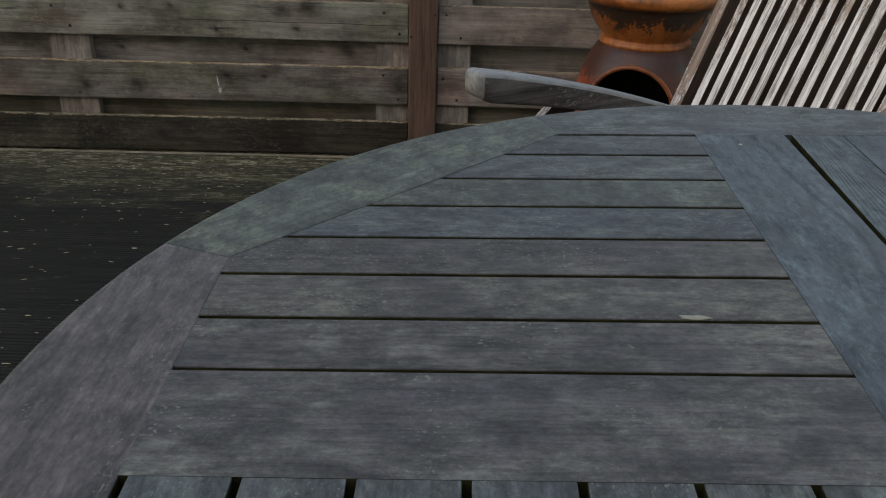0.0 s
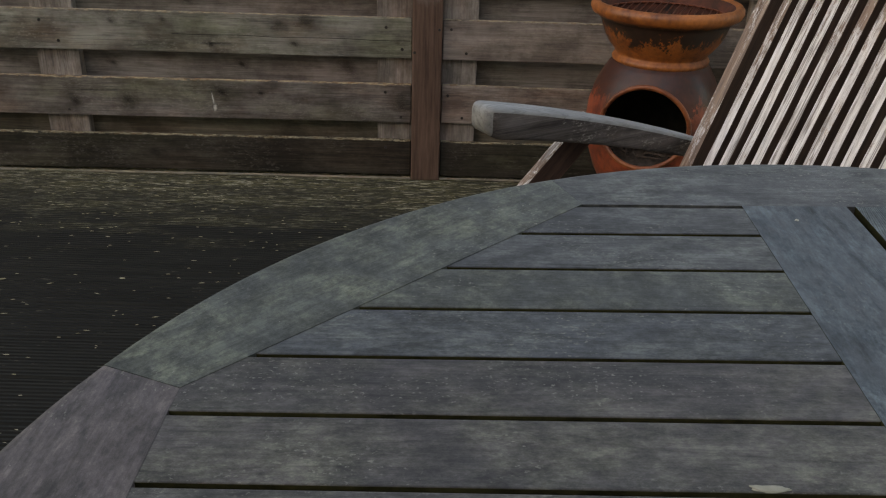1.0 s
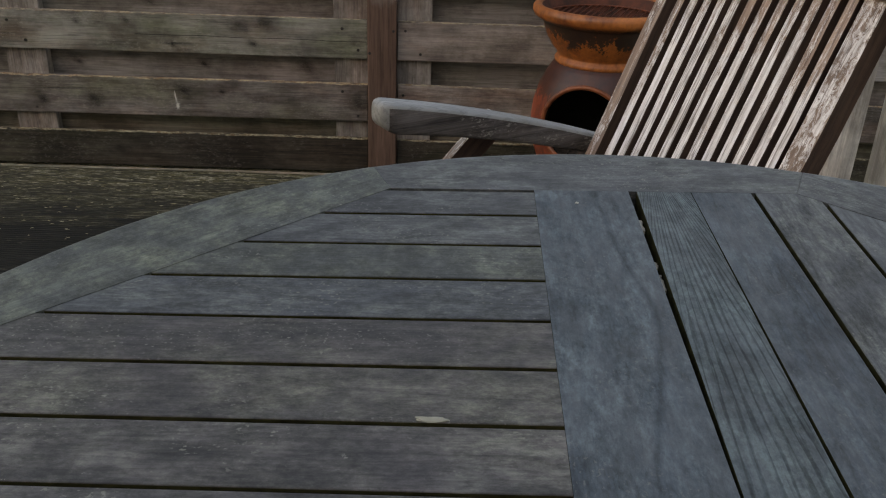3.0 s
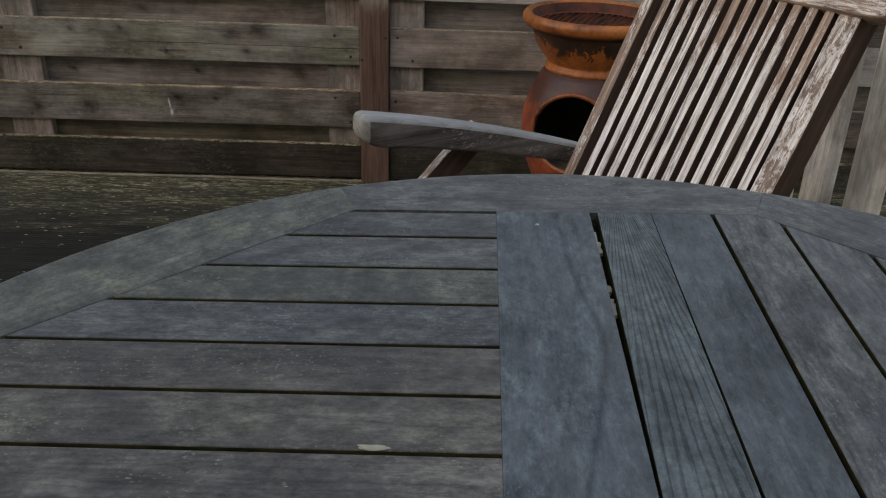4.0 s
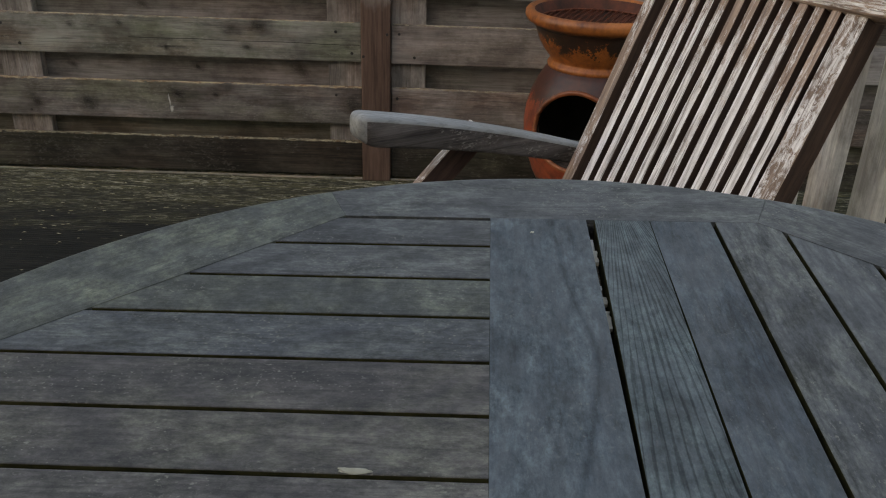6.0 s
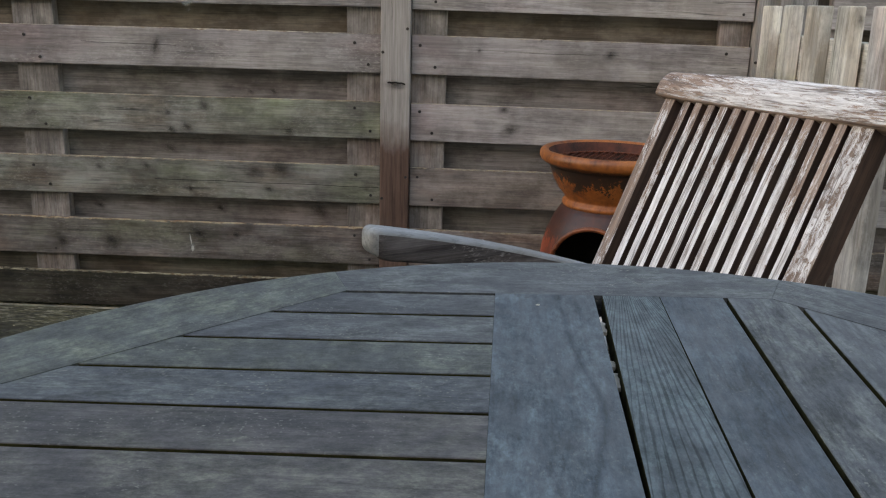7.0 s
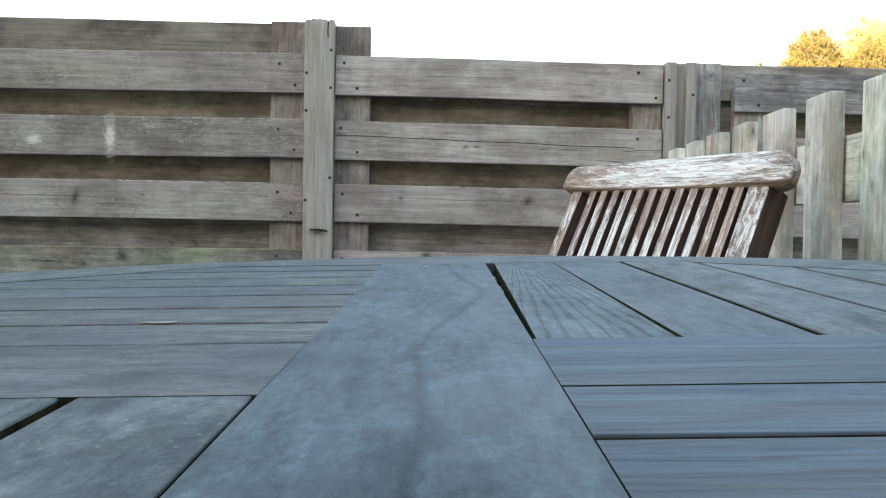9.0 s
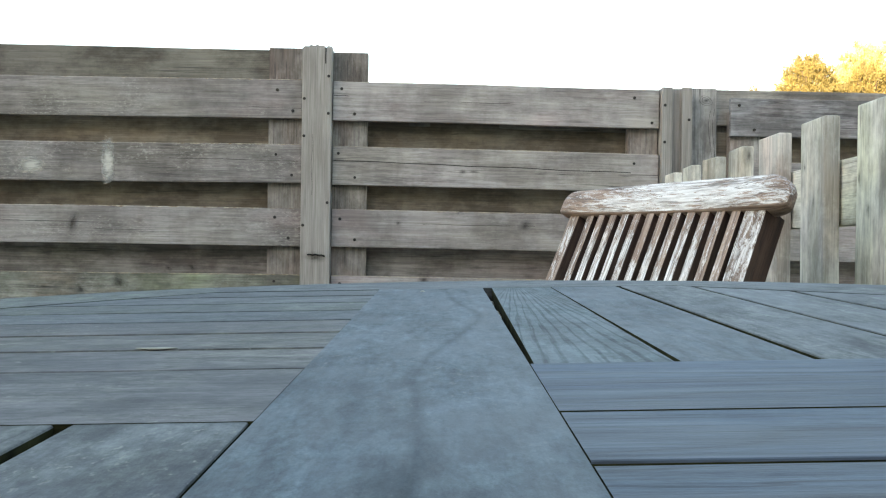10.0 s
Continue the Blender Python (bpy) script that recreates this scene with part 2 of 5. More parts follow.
def table_wood(name, tints, film_colour, film_amount=0.75, figure=0.5, stain_amount=0.75, mottling=1.0, iso=0.6, flecks=0.55, fan=0.0, floor=0.0, fine=0.4, gloss=0.42, vein=()):
    """Weathered teak: bluish and brownish boards, cathedral figure, blotches of grey-green film, pale flecks along the grain."""
    k = Nodes(name)
    fibre = k.noise(95, k.coords((0.06, 1, 1)), 7, 0.74)
    crisp = k.noise(420, k.coords((0.035, 1, 1)), 3, 0.6)
    info = k.t.nodes.new("ShaderNodeObjectInfo")
    tint = k.ramp(info.outputs["Random"], list(zip((0.0, 0.35, 0.7, 1.0), tints)))
    lighter = k.mix(1.0, tint, (2.1, 2.1, 2.05), "MULTIPLY")
    base = k.mix(k.ramp(k.mix(0.4, fibre, crisp), [(0.36, 0.0), (0.64, 1.0)]), tint, lighter)
    # large figure: a few dark lines that wander and close into arches
    wave = k.node("ShaderNodeTexWave")
    wave.wave_type, wave.bands_direction = "BANDS", "Y"
    k.put(wave.inputs["Vector"], k.coords((0.22, 1.0, 1.0)))
    for key, v in (("Scale", 3.0), ("Distortion", 5.0), ("Detail", 2.0), ("Detail Scale", 5.0)):
        wave.inputs[key].default_value = v
    line = k.ramp(wave.outputs["Fac"], [(0.34, 1.0), (0.45, 0.7), (0.5, 0.35), (0.55, 0.7), (0.66, 1.0)])
    # fine figure in parts of a board
    fine_wave = k.node("ShaderNodeTexWave")
    fine_wave.wave_type, fine_wave.bands_direction = "BANDS", "Y"
    if fan:
        # grain that spreads from a point beyond the board's far end
        tc = k.t.nodes.new("ShaderNodeTexCoord")
        sep = k.node("ShaderNodeSeparateXYZ")
        k.put(sep.inputs[0], tc.outputs["Object"])
        both = k.t.nodes.new("ShaderNodeCombineXYZ")
        k.put(both.inputs[1], k.math("DIVIDE", sep.outputs["Y"], k.math("SUBTRACT", fan, sep.outputs["X"])))
        k.put(both.inputs[0], k.math("MULTIPLY", sep.outputs["X"], 0.12))
        k.put(fine_wave.inputs["Vector"], both.outputs[0])
    else:
        k.put(fine_wave.inputs["Vector"], k.coords((0.12, 1.0, 1.0)))
    for key, v in (("Scale", 34.0), ("Distortion", 10.0), ("Detail", 2.5), ("Detail Scale", 3.5)):
        fine_wave.inputs[key].default_value = v
    if fan:
        for key, v in (("Scale", 19.0), ("Distortion", 4.0), ("Detail Scale", 6.0)):
            fine_wave.inputs[key].default_value = v
    where = k.ramp(k.noise(5, k.coords((0.5, 1, 1)), 3), [(0.34, 0.65), (0.56, 1.0)] if fan else [(0.40, 0.1 * fine), (0.54, fine)])
    cloud = k.noise(14, k.coords((iso + 0.1, 1, 1)), 8, 0.68, 0.8)
    film = k.ramp(cloud, [(0.41, floor), (0.61, 1.0)])
    fine_film = k.ramp(k.noise(120, k.coords((0.5, 1, 1)), 6, 0.78), [(0.38, 0.05), (0.62, 1.0)])
    base = k.mix(k.math("MULTIPLY", film, k.math("MULTIPLY", fine_film, film_amount)), base, film_colour)
    base = k.mix(figure, base, k.mix(1.0, base, line, "MULTIPLY"))
    grain = k.ramp(fine_wave.outputs["Fac"], [(0.0, 0.42), (0.4, 1.0)])
    base = k.mix(where, base, k.mix(1.0, base, grain, "MULTIPLY"))
    mottle = k.ramp(k.noise(36, k.coords((iso, 1, 1)), 9, 0.84), [(0.39, 0.44), (0.5, 1.0), (0.61, 1.8)])
    base = k.mix(mottling, base, k.mix(1.0, base, mottle, "MULTIPLY"))
    stain = k.ramp(k.noise(8, k.coords((0.5, 1, 1)), 7, 0.68), [(0.40, stain_amount), (0.54, 0.0)])
    base = k.mix(stain, base, k.mix(1.0, base, (0.52, 0.53, 0.6), "MULTIPLY"))
    fleck = k.ramp(k.noise(380, k.coords((0.7, 1, 1)), 3, 0.6), [(0.60, 0.0), (0.68, 1.0)])
    near = k.ramp(k.noise(16, k.coords((0.7, 1, 1)), 4, 0.6), [(0.48, 0.0), (0.6, 1.0)])
    base = k.mix(k.math("MULTIPLY", k.math("MULTIPLY", fleck, near), flecks), base, (0.25, 0.245, 0.20))
    rare = k.ramp(k.noise(110, k.coords((0.8, 1, 1)), 5, 0.78), [(0.68, 0.0), (0.72, 1.0)])
    base = k.mix(k.math("MULTIPLY", rare, flecks), base, (0.30, 0.295, 0.25))
    k.bump(k.mix(0.5, crisp, k.mix(0.5, line, fine_film)), 0.3, 0.0011)
    dull = k.math("SUBTRACT", 1.0, grain) if fan else 0.0
    if vein:
        # one dark growth line that bends along the board, and a fainter one beside it
        tc = k.t.nodes.new("ShaderNodeTexCoord")
        sep = k.node("ShaderNodeSeparateXYZ")
        k.put(sep.inputs[0], tc.outputs["Object"])
        way = k.ramp(k.math("MULTIPLY", k.math("ADD", sep.outputs["X"], 0.47), 1 / 0.94), [((x + 0.47) / 0.94, (y + 0.05) / 0.1) for x, y in vein])
        way.node.color_ramp.interpolation = "CARDINAL"
        across = k.math("SUBTRACT", k.math("ADD", sep.outputs["Y"], 0.05), k.math("MULTIPLY", way, 0.1))
        across = k.math("ADD", across, k.math("MULTIPLY", k.math("SUBTRACT", k.noise(60, k.coords((0.6, 1, 1)), 4, 0.6), 0.5), 0.005))
        for shift, depth in ((0.0, 0.42), (-0.013, 0.08), (0.021, 0.18)):
            d = k.math("MULTIPLY", k.math("ABSOLUTE", k.math("SUBTRACT", across, shift)), 100.0)
            groove = k.ramp(d, [(0.05, depth), (0.18, depth * 0.6), (0.45, 0.0)])
            base = k.mix(groove, base, k.mix(1.0, base, (0.25, 0.27, 0.30), "MULTIPLY"))
            dull = k.math("MAXIMUM", groove, dull)
    if isinstance(gloss, tuple):
        # patches rubbed smooth between dull ones
        rubbed = k.mix(0.5, k.noise(17, k.coords((iso, 1, 1)), 8, 0.7, 0.6), k.noise(70, k.coords((iso * 0.6, 1, 1)), 8, 0.8))
        gloss = k.math("MULTIPLY", k.ramp(rubbed, [(0.42, gloss[0]), (0.58, gloss[1])]), k.math("SUBTRACT", 1.0, k.math("MULTIPLY", dull, 0.9)))
    return k.done(base, k.ramp(k.mix(0.5, film, fibre), [(0.2, 0.55), (0.8, 0.68)]), gloss)


# browner left and bluer right boards; tints also hold uneven sky light and reflection
TEAK_GREY = table_wood("grey_brown_teak", ((0.0410, 0.0368, 0.0360), (0.0477, 0.0410, 0.0384), (0.0377, 0.0368, 0.0376), (0.0460, 0.0402, 0.0376)), (0.1490, 0.1490, 0.1200), 0.8, 0.5, 0.6)
TEAK_BROWN = table_wood("purple_brown_teak", ((0.052, 0.043, 0.043), (0.056, 0.045, 0.043), (0.050, 0.042, 0.044), (0.054, 0.046, 0.046)), (0.150, 0.135, 0.118), 0.4)
TEAK_GREEN = table_wood("mossy_teak", ((0.0318, 0.0361, 0.0320), (0.0371, 0.0397, 0.0320), (0.0310, 0.0361, 0.0364), (0.0353, 0.0397, 0.0346)), (0.1343, 0.1443, 0.1020), 0.9, 0.3, 0.75, 1.0, 1.0, fine=0.15)
TEAK_DARK = table_wood("dark_grey_brown_teak", ((0.0326, 0.0300, 0.0286), (0.0379, 0.0326, 0.0303), (0.0300, 0.0292, 0.0295), (0.0362, 0.0318, 0.0295)), (0.1325, 0.1325, 0.0999), 0.8)
TEAK_FAN = table_wood("blue_grey_teak_with_fanned_grain", ((0.0252, 0.0353, 0.0412), (0.0274, 0.0370, 0.0412), (0.0244, 0.0344, 0.0395), (0.0266, 0.0361, 0.0395)), (0.1110, 0.1495, 0.1445), 0.75, 0.0, 0.2, 0.8, 0.7, 0.1, 0.30, 0.3, gloss=(0.3, 0.75))
TEAK_SLATE = table_wood("slate_teak", ((0.0346, 0.0379, 0.0402), (0.0380, 0.0397, 0.0402), (0.0320, 0.0361, 0.0393), (0.0372, 0.0388, 0.0385)), (0.1341, 0.1461, 0.1294), 0.8)
TEAK_DEEP = table_wood("deep_blue_grey_teak", ((0.0185, 0.0267, 0.0396), (0.0214, 0.0287, 0.0396), (0.0165, 0.0244, 0.0374), (0.0224, 0.0287, 0.0374)), (0.0729, 0.1010, 0.1210), 0.5, 0.8, 0.3, 0.8, 0.06, 0.0, fine=1.0, gloss=(0.12, 0.72))
TEAK_BLUE = table_wood("blue_grey_teak", ((0.0121, 0.0186, 0.0249), (0.0140, 0.0205, 0.0255), (0.0109, 0.0171, 0.0238), (0.0143, 0.0205, 0.0243)), (0.0647, 0.0866, 0.0913), 0.95, 0.7, 0.2, 0.75, 0.5, 0.2, 0.0, 0.2, 0.5, gloss=(0.36, 1.0))
CENTRE_LINE = ((-0.45, 0.004), (-0.11, -0.003), (-0.03, -0.002), (0.05, -0.001), (0.134, -0.016), (0.238, -0.0324), (0.32, -0.021), (0.45, -0.013))
TEAK_CENTRE = table_wood("blue_grey_teak_with_a_bent_growth_line", ((0.0121, 0.0186, 0.0249), (0.0140, 0.0205, 0.0255), (0.0109, 0.0171, 0.0238), (0.0143, 0.0205, 0.0243)), (0.0880, 0.1190, 0.1290), 1.0, 0.25, 0.2, 0.75, 0.5, 0.25, 0.0, 0.2, 0.2, gloss=(0.36, 1.0), vein=CENTRE_LINE)
TEAK_FLECK = table_wood("flecked_blue_grey_teak", ((0.0230, 0.0265, 0.0300), (0.0260, 0.0285, 0.0300), (0.0215, 0.0250, 0.0290), (0.0250, 0.0280, 0.0295)), (0.135, 0.145, 0.125), 0.9, 0.8, 0.4, 1.0, 0.5, 0.5, fine=0.6, gloss=(0.25, 0.9))
RUSSET, OLIVE = (1.05, 0.86, 0.78), (0.93, 1.0, 0.80)
LILAC, SAGE = (1.02, 0.92, 0.92), (1.0, 1.0, 0.95)
PURPLE, MOSS, PALE = (1.0, 0.88, 0.84), (0.92, 1.0, 0.84), (1.12, 1.11, 1.08)
# back boards: browner wood, its colour lowered further to deepen the recess shade
FENCE_BACK = pine("recess_shaded_grey_brown_pine", (0.165, 0.148, 0.141), (0.300, 0.272, 0.263), ((1.0, 0.93, 0.91), (0.97, 1.0, 0.93)), 0.0, 0.1, 0.15, 0.3, rings=0.3)
FENCE_LOW = pine("recess_shaded_olive_pine", (0.105, 0.096, 0.076), (0.205, 0.188, 0.153), (PURPLE, MOSS), 0.0, 0.2, 0.15, 0.3, rings=0.3)
FENCE_OLIVE = pine("recess_shaded_olive_brown_pine", (0.185, 0.154, 0.122), (0.255, 0.217, 0.176), ((1.0, 0.93, 0.84), (1.0, 0.97, 0.88)), 0.0, 0.0, 0.1, 0.2, rings=0.3)
FENCE_TOP = pine("grey_brown_pine", (0.200, 0.182, 0.158), (0.275, 0.253, 0.222), ((1.0, 0.94, 0.86), PALE), 0.0, 0.2, 0.25, 0.3, rings=0.3)
TABLE_UNDER = wood("brown_teak", (0.05, 0.035, 0.025), (0.13, 0.09, 0.06), rough=(0.6, 0.8))
FENCE_GREY = pine("grey_pine", (0.2890, 0.2642, 0.2558), (0.4820, 0.4447, 0.4327), (LILAC, SAGE), 0.15, 0.15, 0.0, 0.25, edge=0.5, blotches=0.7, streaks=0.8)
FENCE_CRUST = pine("lichen_crusted_grey_pine", (0.2418, 0.2203, 0.2113), (0.4232, 0.3900, 0.3767), (LILAC, SAGE), 0.5, 0.15, 0.1, 0.25, (0.46, 0.40, 0.30), edge=0.9, blotches=0.7, streaks=0.8)
FENCE_GREEN = pine("green_stained_pine", (0.170, 0.168, 0.150), (0.365, 0.362, 0.325), (RUSSET, OLIVE), 0.2, 0.6, 0.35, 0.4, (0.46, 0.36, 0.24), edge=0.45, streaks=0.8)
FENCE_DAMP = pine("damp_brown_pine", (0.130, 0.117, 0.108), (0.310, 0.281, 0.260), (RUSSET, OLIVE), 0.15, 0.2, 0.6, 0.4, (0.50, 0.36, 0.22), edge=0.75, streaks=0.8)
FENCE_BROWN = pine("purple_brown_pine", (0.1998, 0.1706, 0.1534), (0.3888, 0.3348, 0.3024), (RUSSET, PALE), 0.1, 0.1, 0.15, 0.4, edge=0.6, streaks=0.8)
# wet bottom boards; its dark tone also stands for shade in the lowest gap
FENCE_FOOT = pine("wet_dark_and_gap_shade_pine", (0.042, 0.037, 0.030), (0.112, 0.099, 0.080), (PURPLE, MOSS), 0.1, 0.3, 0.6, 0.7, (0.42, 0.36, 0.24), edge=0.6)
FENCE_SLATE = pine("slate_grey_pine", (0.235, 0.228, 0.232), (0.47, 0.455, 0.46), (PURPLE, PALE), 0.0, 0.0, 0.0, 0.3, rings=1.1)
BATTEN_WOOD = pine("batten_pine", (0.250, 0.228, 0.210), (0.42, 0.388, 0.360), (PURPLE, PALE), 0.1, 0.1, 0.3, 0.5)
BATTEN_PALE = pine("pale_batten_pine", (0.33, 0.312, 0.300), (0.54, 0.515, 0.495), (PURPLE, PALE), 0.1, 0.0, 0.2, 0.3)
PICKET_WOOD = pine("pale_green_pine", (0.63, 0.595, 0.53), (0.82, 0.785, 0.715), ((1.0, 0.94, 0.87), (0.97, 1.0, 0.88)), 0.0, 0.15, 0.0, 0.9, (0.46, 0.46, 0.34), 0.08, 0.0)
PICKET_GREY = pine("pale_grey_pine", (0.50, 0.47, 0.435), (0.70, 0.665, 0.62), (PURPLE, PALE), 0.0, 0.1, 0.0, 0.9, (0.42, 0.43, 0.33), 0.08, 0.0)
CHAIR_BROWN = wood("brown_varnish", (0.042, 0.024, 0.019), (0.120, 0.070, 0.055), (0.25, 0.22, 0.20), 0.06, rough=(0.6, 0.8), tone=0.15, spec=0.2)
ARM_GREY = wood("grey_teak", (0.185, 0.190, 0.184), (0.40, 0.41, 0.395), (0.25, 0.25, 0.215), 0.4, (0.5, 0.5, 0.47), 0.4, rough=(0.5, 0.7), tone=0.1)


def peeling(name, amount, centre=0.0, reach=0.0, fall=0.0, stretch=0.22, patch=0.5, size=120.0, under=1.0):
    """Flaking white bloom over brown varnish; it thins out past reach from the centre of the piece's length."""
    k = Nodes(name)
    flakes = k.noise(size, k.coords((stretch, 1.0, 1.0)), 8, 0.85, 0.5)
    big = k.noise(15.0, k.coords((0.4, 1.0, 1.0)), 6, 0.66)
    info = k.t.nodes.new("ShaderNodeObjectInfo")
    worn = k.math("ADD", k.mix(patch, flakes, big), k.math("MULTIPLY", k.math("SUBTRACT", info.outputs["Random"], 0.5), 0.05))
    worn = k.math("ADD", worn, amount)
    if fall:
        tc = k.t.nodes.new("ShaderNodeTexCoord")
        sep = k.node("ShaderNodeSeparateXYZ")
        k.put(sep.inputs[0], tc.outputs["Object"])
        off = k.math("SUBTRACT", k.math("ABSOLUTE", k.math("SUBTRACT", sep.outputs["X"], centre)), reach)
        worn = k.math("SUBTRACT", worn, k.math("MULTIPLY", k.math("MAXIMUM", off, 0.0), fall))
    mask = k.ramp(worn, [(0.475, 0.0), (0.492, 0.6), (0.525, 1.0)])
    brown = k.ramp(k.noise(110, k.coords((0.05, 1, 1)), 6, 0.7), [(p, tuple(x * under for x in v)) for p, v in ((0.34, (0.085, 0.053, 0.039)), (0.52, (0.19, 0.128, 0.096)), (0.68, (0.33, 0.250, 0.200)))])
    white = k.ramp(k.noise(190, k.coords((0.09, 1, 1)), 6, 0.75), [(0.36, (0.42, 0.380, 0.355)), (0.5, (0.71, 0.675, 0.65)), (0.64, (0.88, 0.86, 0.84))])
    base = k.mix(mask, brown, white)
    # open grain
    c = k.math("ABSOLUTE", k.math("SUBTRACT", k.noise(75, k.coords((0.03, 1, 1)), 3, 0.6), 0.5))
    base = k.mix(k.ramp(c, [(0.008, 0.7), (0.024, 0.0)]), base, (0.13, 0.10, 0.085))
    k.bump(k.mix(0.4, mask, k.ramp(c, [(0.0, 0.0), (0.03, 1.0)])), 0.5, 0.0008)
    return k.done(base, k.ramp(mask, [(0.0, 0.5), (1.0, 0.8)]), 0.35)


PEELING = peeling("peeling_white_varnish", 0.086, -0.12, 0.12, 0.62, 0.16, 0.34, 210.0, 1.6)
PEELING_RAIL = peeling("bleached_peeling_varnish", 0.048, 0.25, 0.12, 0.70, 0.13, 0.30, 210.0, 1.7)
PEELING_BROWN = peeling("peeling_brown_varnish", -0.075, under=1.45)
PEELING_STILE = peeling("half_peeled_varnish", -0.040, 0.0, 0.0, 0.0, 0.4, 0.28, 110.0, 1.25)


def deck_material():
    k = Nodes("grooved_deck_wood")
    fib = k.noise(70, k.coords((0.05, 1, 1)), 6, 0.65)
    blot = k.noise(5.0, k.coords((0.5, 1.2, 1), False), 8, 0.75)
    base = k.ramp(fib, [(0.3, (0.0052, 0.0060, 0.0048)), (0.7, (0.0180, 0.0185, 0.0145))])
    # green film that thickens towards the fence, with its own ragged edge
    geo = k.t.nodes.new("ShaderNodeNewGeometry")
    sep = k.node("ShaderNodeSeparateXYZ")
    k.put(sep.inputs[0], geo.outputs["Position"])
    edge = k.math("ADD", k.math("MULTIPLY", sep.outputs["Y"], 2.4), k.math("MULTIPLY", blot, 3.4))
    m = k.math("MULTIPLY", k.math("SUBTRACT", edge, 5.15), 0.85)
    film = k.ramp(m, [(0.0, 0.0), (0.5, 0.35), (1.0, 1.0)])
    streak = k.ramp(k.noise(240, k.coords((0.14, 1, 1)), 6, 0.8), [(0.40, 0.1), (0.60, 1.0)])
    base = k.mix(k.math("MULTIPLY", film, k.math("MULTIPLY", streak, 0.9)), base, (0.160, 0.148, 0.074))
    dash = k.ramp(k.noise(230, k.coords((0.10, 1, 1)), 4, 0.75), [(0.54, 0.0), (0.59, 1.0)])
    base = k.mix(k.math("MULTIPLY", film, k.math("MULTIPLY", dash, 0.9)), base, (0.40, 0.375, 0.28))
    hollow = k.ramp(k.noise(80, k.coords((0.06, 1, 1)), 4, 0.7), [(0.42, 0.92), (0.50, 0.0)])
    base = k.mix(k.math("MULTIPLY", film, hollow), base, (0.022, 0.022, 0.014))
    pale = k.ramp(k.noise(120, k.coords((0.16, 1, 1)), 4, 0.7), [(0.64, 0.0), (0.71, 1.0)])
    base = k.mix(k.math("MULTIPLY", pale, 0.35), base, (0.22, 0.205, 0.15))
    k.bump(fib, 0.4, 0.001)
    return k.done(base, k.ramp(blot, [(0.3, 0.62), (0.7, 0.85)]), 0.3)


DECK_WOOD = deck_material()


def clay(name, low, high, soot_low, soot_high, soot_amount):
    """Fired clay with a ragged band of soot between two heights."""
    k = Nodes(name)
    n = k.noise(9.0, k.coords((1, 1, 1), False), 7, 0.65)
    fine_grain = k.noise(70.0, k.coords((1, 1, 1), False), 5, 0.6)
    base = k.ramp(k.mix(0.3, n, fine_grain), [(0.38, low), (0.60, high)])
    tc = k.t.nodes.new("ShaderNodeTexCoord")
    sep = k.node("ShaderNodeSeparateXYZ")
    k.put(sep.inputs[0], tc.outputs["Object"])
    ragged = k.math("SUBTRACT", k.noise(22.0, k.coords((1, 1, 0.55), False), 9, 0.8), 0.5)
    lower = k.math("ADD", k.math("MULTIPLY", k.math("SUBTRACT", sep.outputs["Z"], soot_low), 22.0), k.math("MULTIPLY", ragged, 7.0))
    upper = k.math("ADD", k.math("MULTIPLY", k.math("SUBTRACT", soot_high, sep.outputs["Z"]), 60.0), k.math("MULTIPLY", ragged, 2.5))
    band = k.math("MULTIPLY", k.ramp(k.math("ADD", lower, 0.5), [(0.44, 0.0), (0.56, 1.0)]), k.ramp(k.math("ADD", upper, 0.5), [(0.3, 0.0), (0.7, 1.0)]))
    base = k.mix(k.math("MULTIPLY", band, soot_amount), base, (0.018, 0.014, 0.012))
    k.bump(fine_grain, 0.3, 0.0015)
    return k.done(base, k.ramp(n, [(0.3, 0.30), (0.7, 0.55)]))


CLAY_BOWL = clay("sooty_orange_clay", (0.12, 0.032, 0.014), (0.52, 0.165, 0.042), 0.522, 0.566, 0.94)
CLAY_BODY = clay("dark_red_clay", (0.062, 0.017, 0.013), (0.36, 0.078, 0.036), 0.365, 0.6, 0.78)
CLAY_RIM = clay("orange_clay_rim", (0.10, 0.026, 0.014), (0.34, 0.10, 0.036), 0.8, 0.9, 0.5)


def plain(name, low, high, scale, rough, metal=0.0, bump=0.2, stretch=(1, 1, 1), spec=0.5):
    k = Nodes(name)
    n = k.noise(scale, k.coords(stretch), 6, 0.65)
    k.bump(n, bump, 0.002)
    k.bsdf.inputs["Metallic"].default_value = metal
    return k.done(k.ramp(n, [(0.3, low), (0.7, high)]), rough, spec)


SOOT = plain("soot", (0.008, 0.007, 0.006), (0.03, 0.026, 0.022), 30, 0.9)
EMBER_CLAY = plain("sooty_red_clay", (0.02, 0.012, 0.009), (0.16, 0.045, 0.025), 22, 0.85)
RUST = plain("rusty_iron", (0.09, 0.028, 0.016), (0.30, 0.085, 0.04), 60, 0.6, 0.4)
CRACK = plain("dark_crack", (0.012, 0.010, 0.008), (0.03, 0.026, 0.022), 60, 0.95)
NAIL = plain("dark_nail", (0.02, 0.018, 0.016), (0.06, 0.05, 0.045), 80, 0.6, 0.5)
SPLASH = plain("dried_splash", (0.25, 0.24, 0.18), (0.42, 0.40, 0.33), 40, 0.85, spec=0.2)
CHIP = plain("pale_flakes", (0.32, 0.305, 0.24), (0.54, 0.52, 0.45), 40, 0.8)
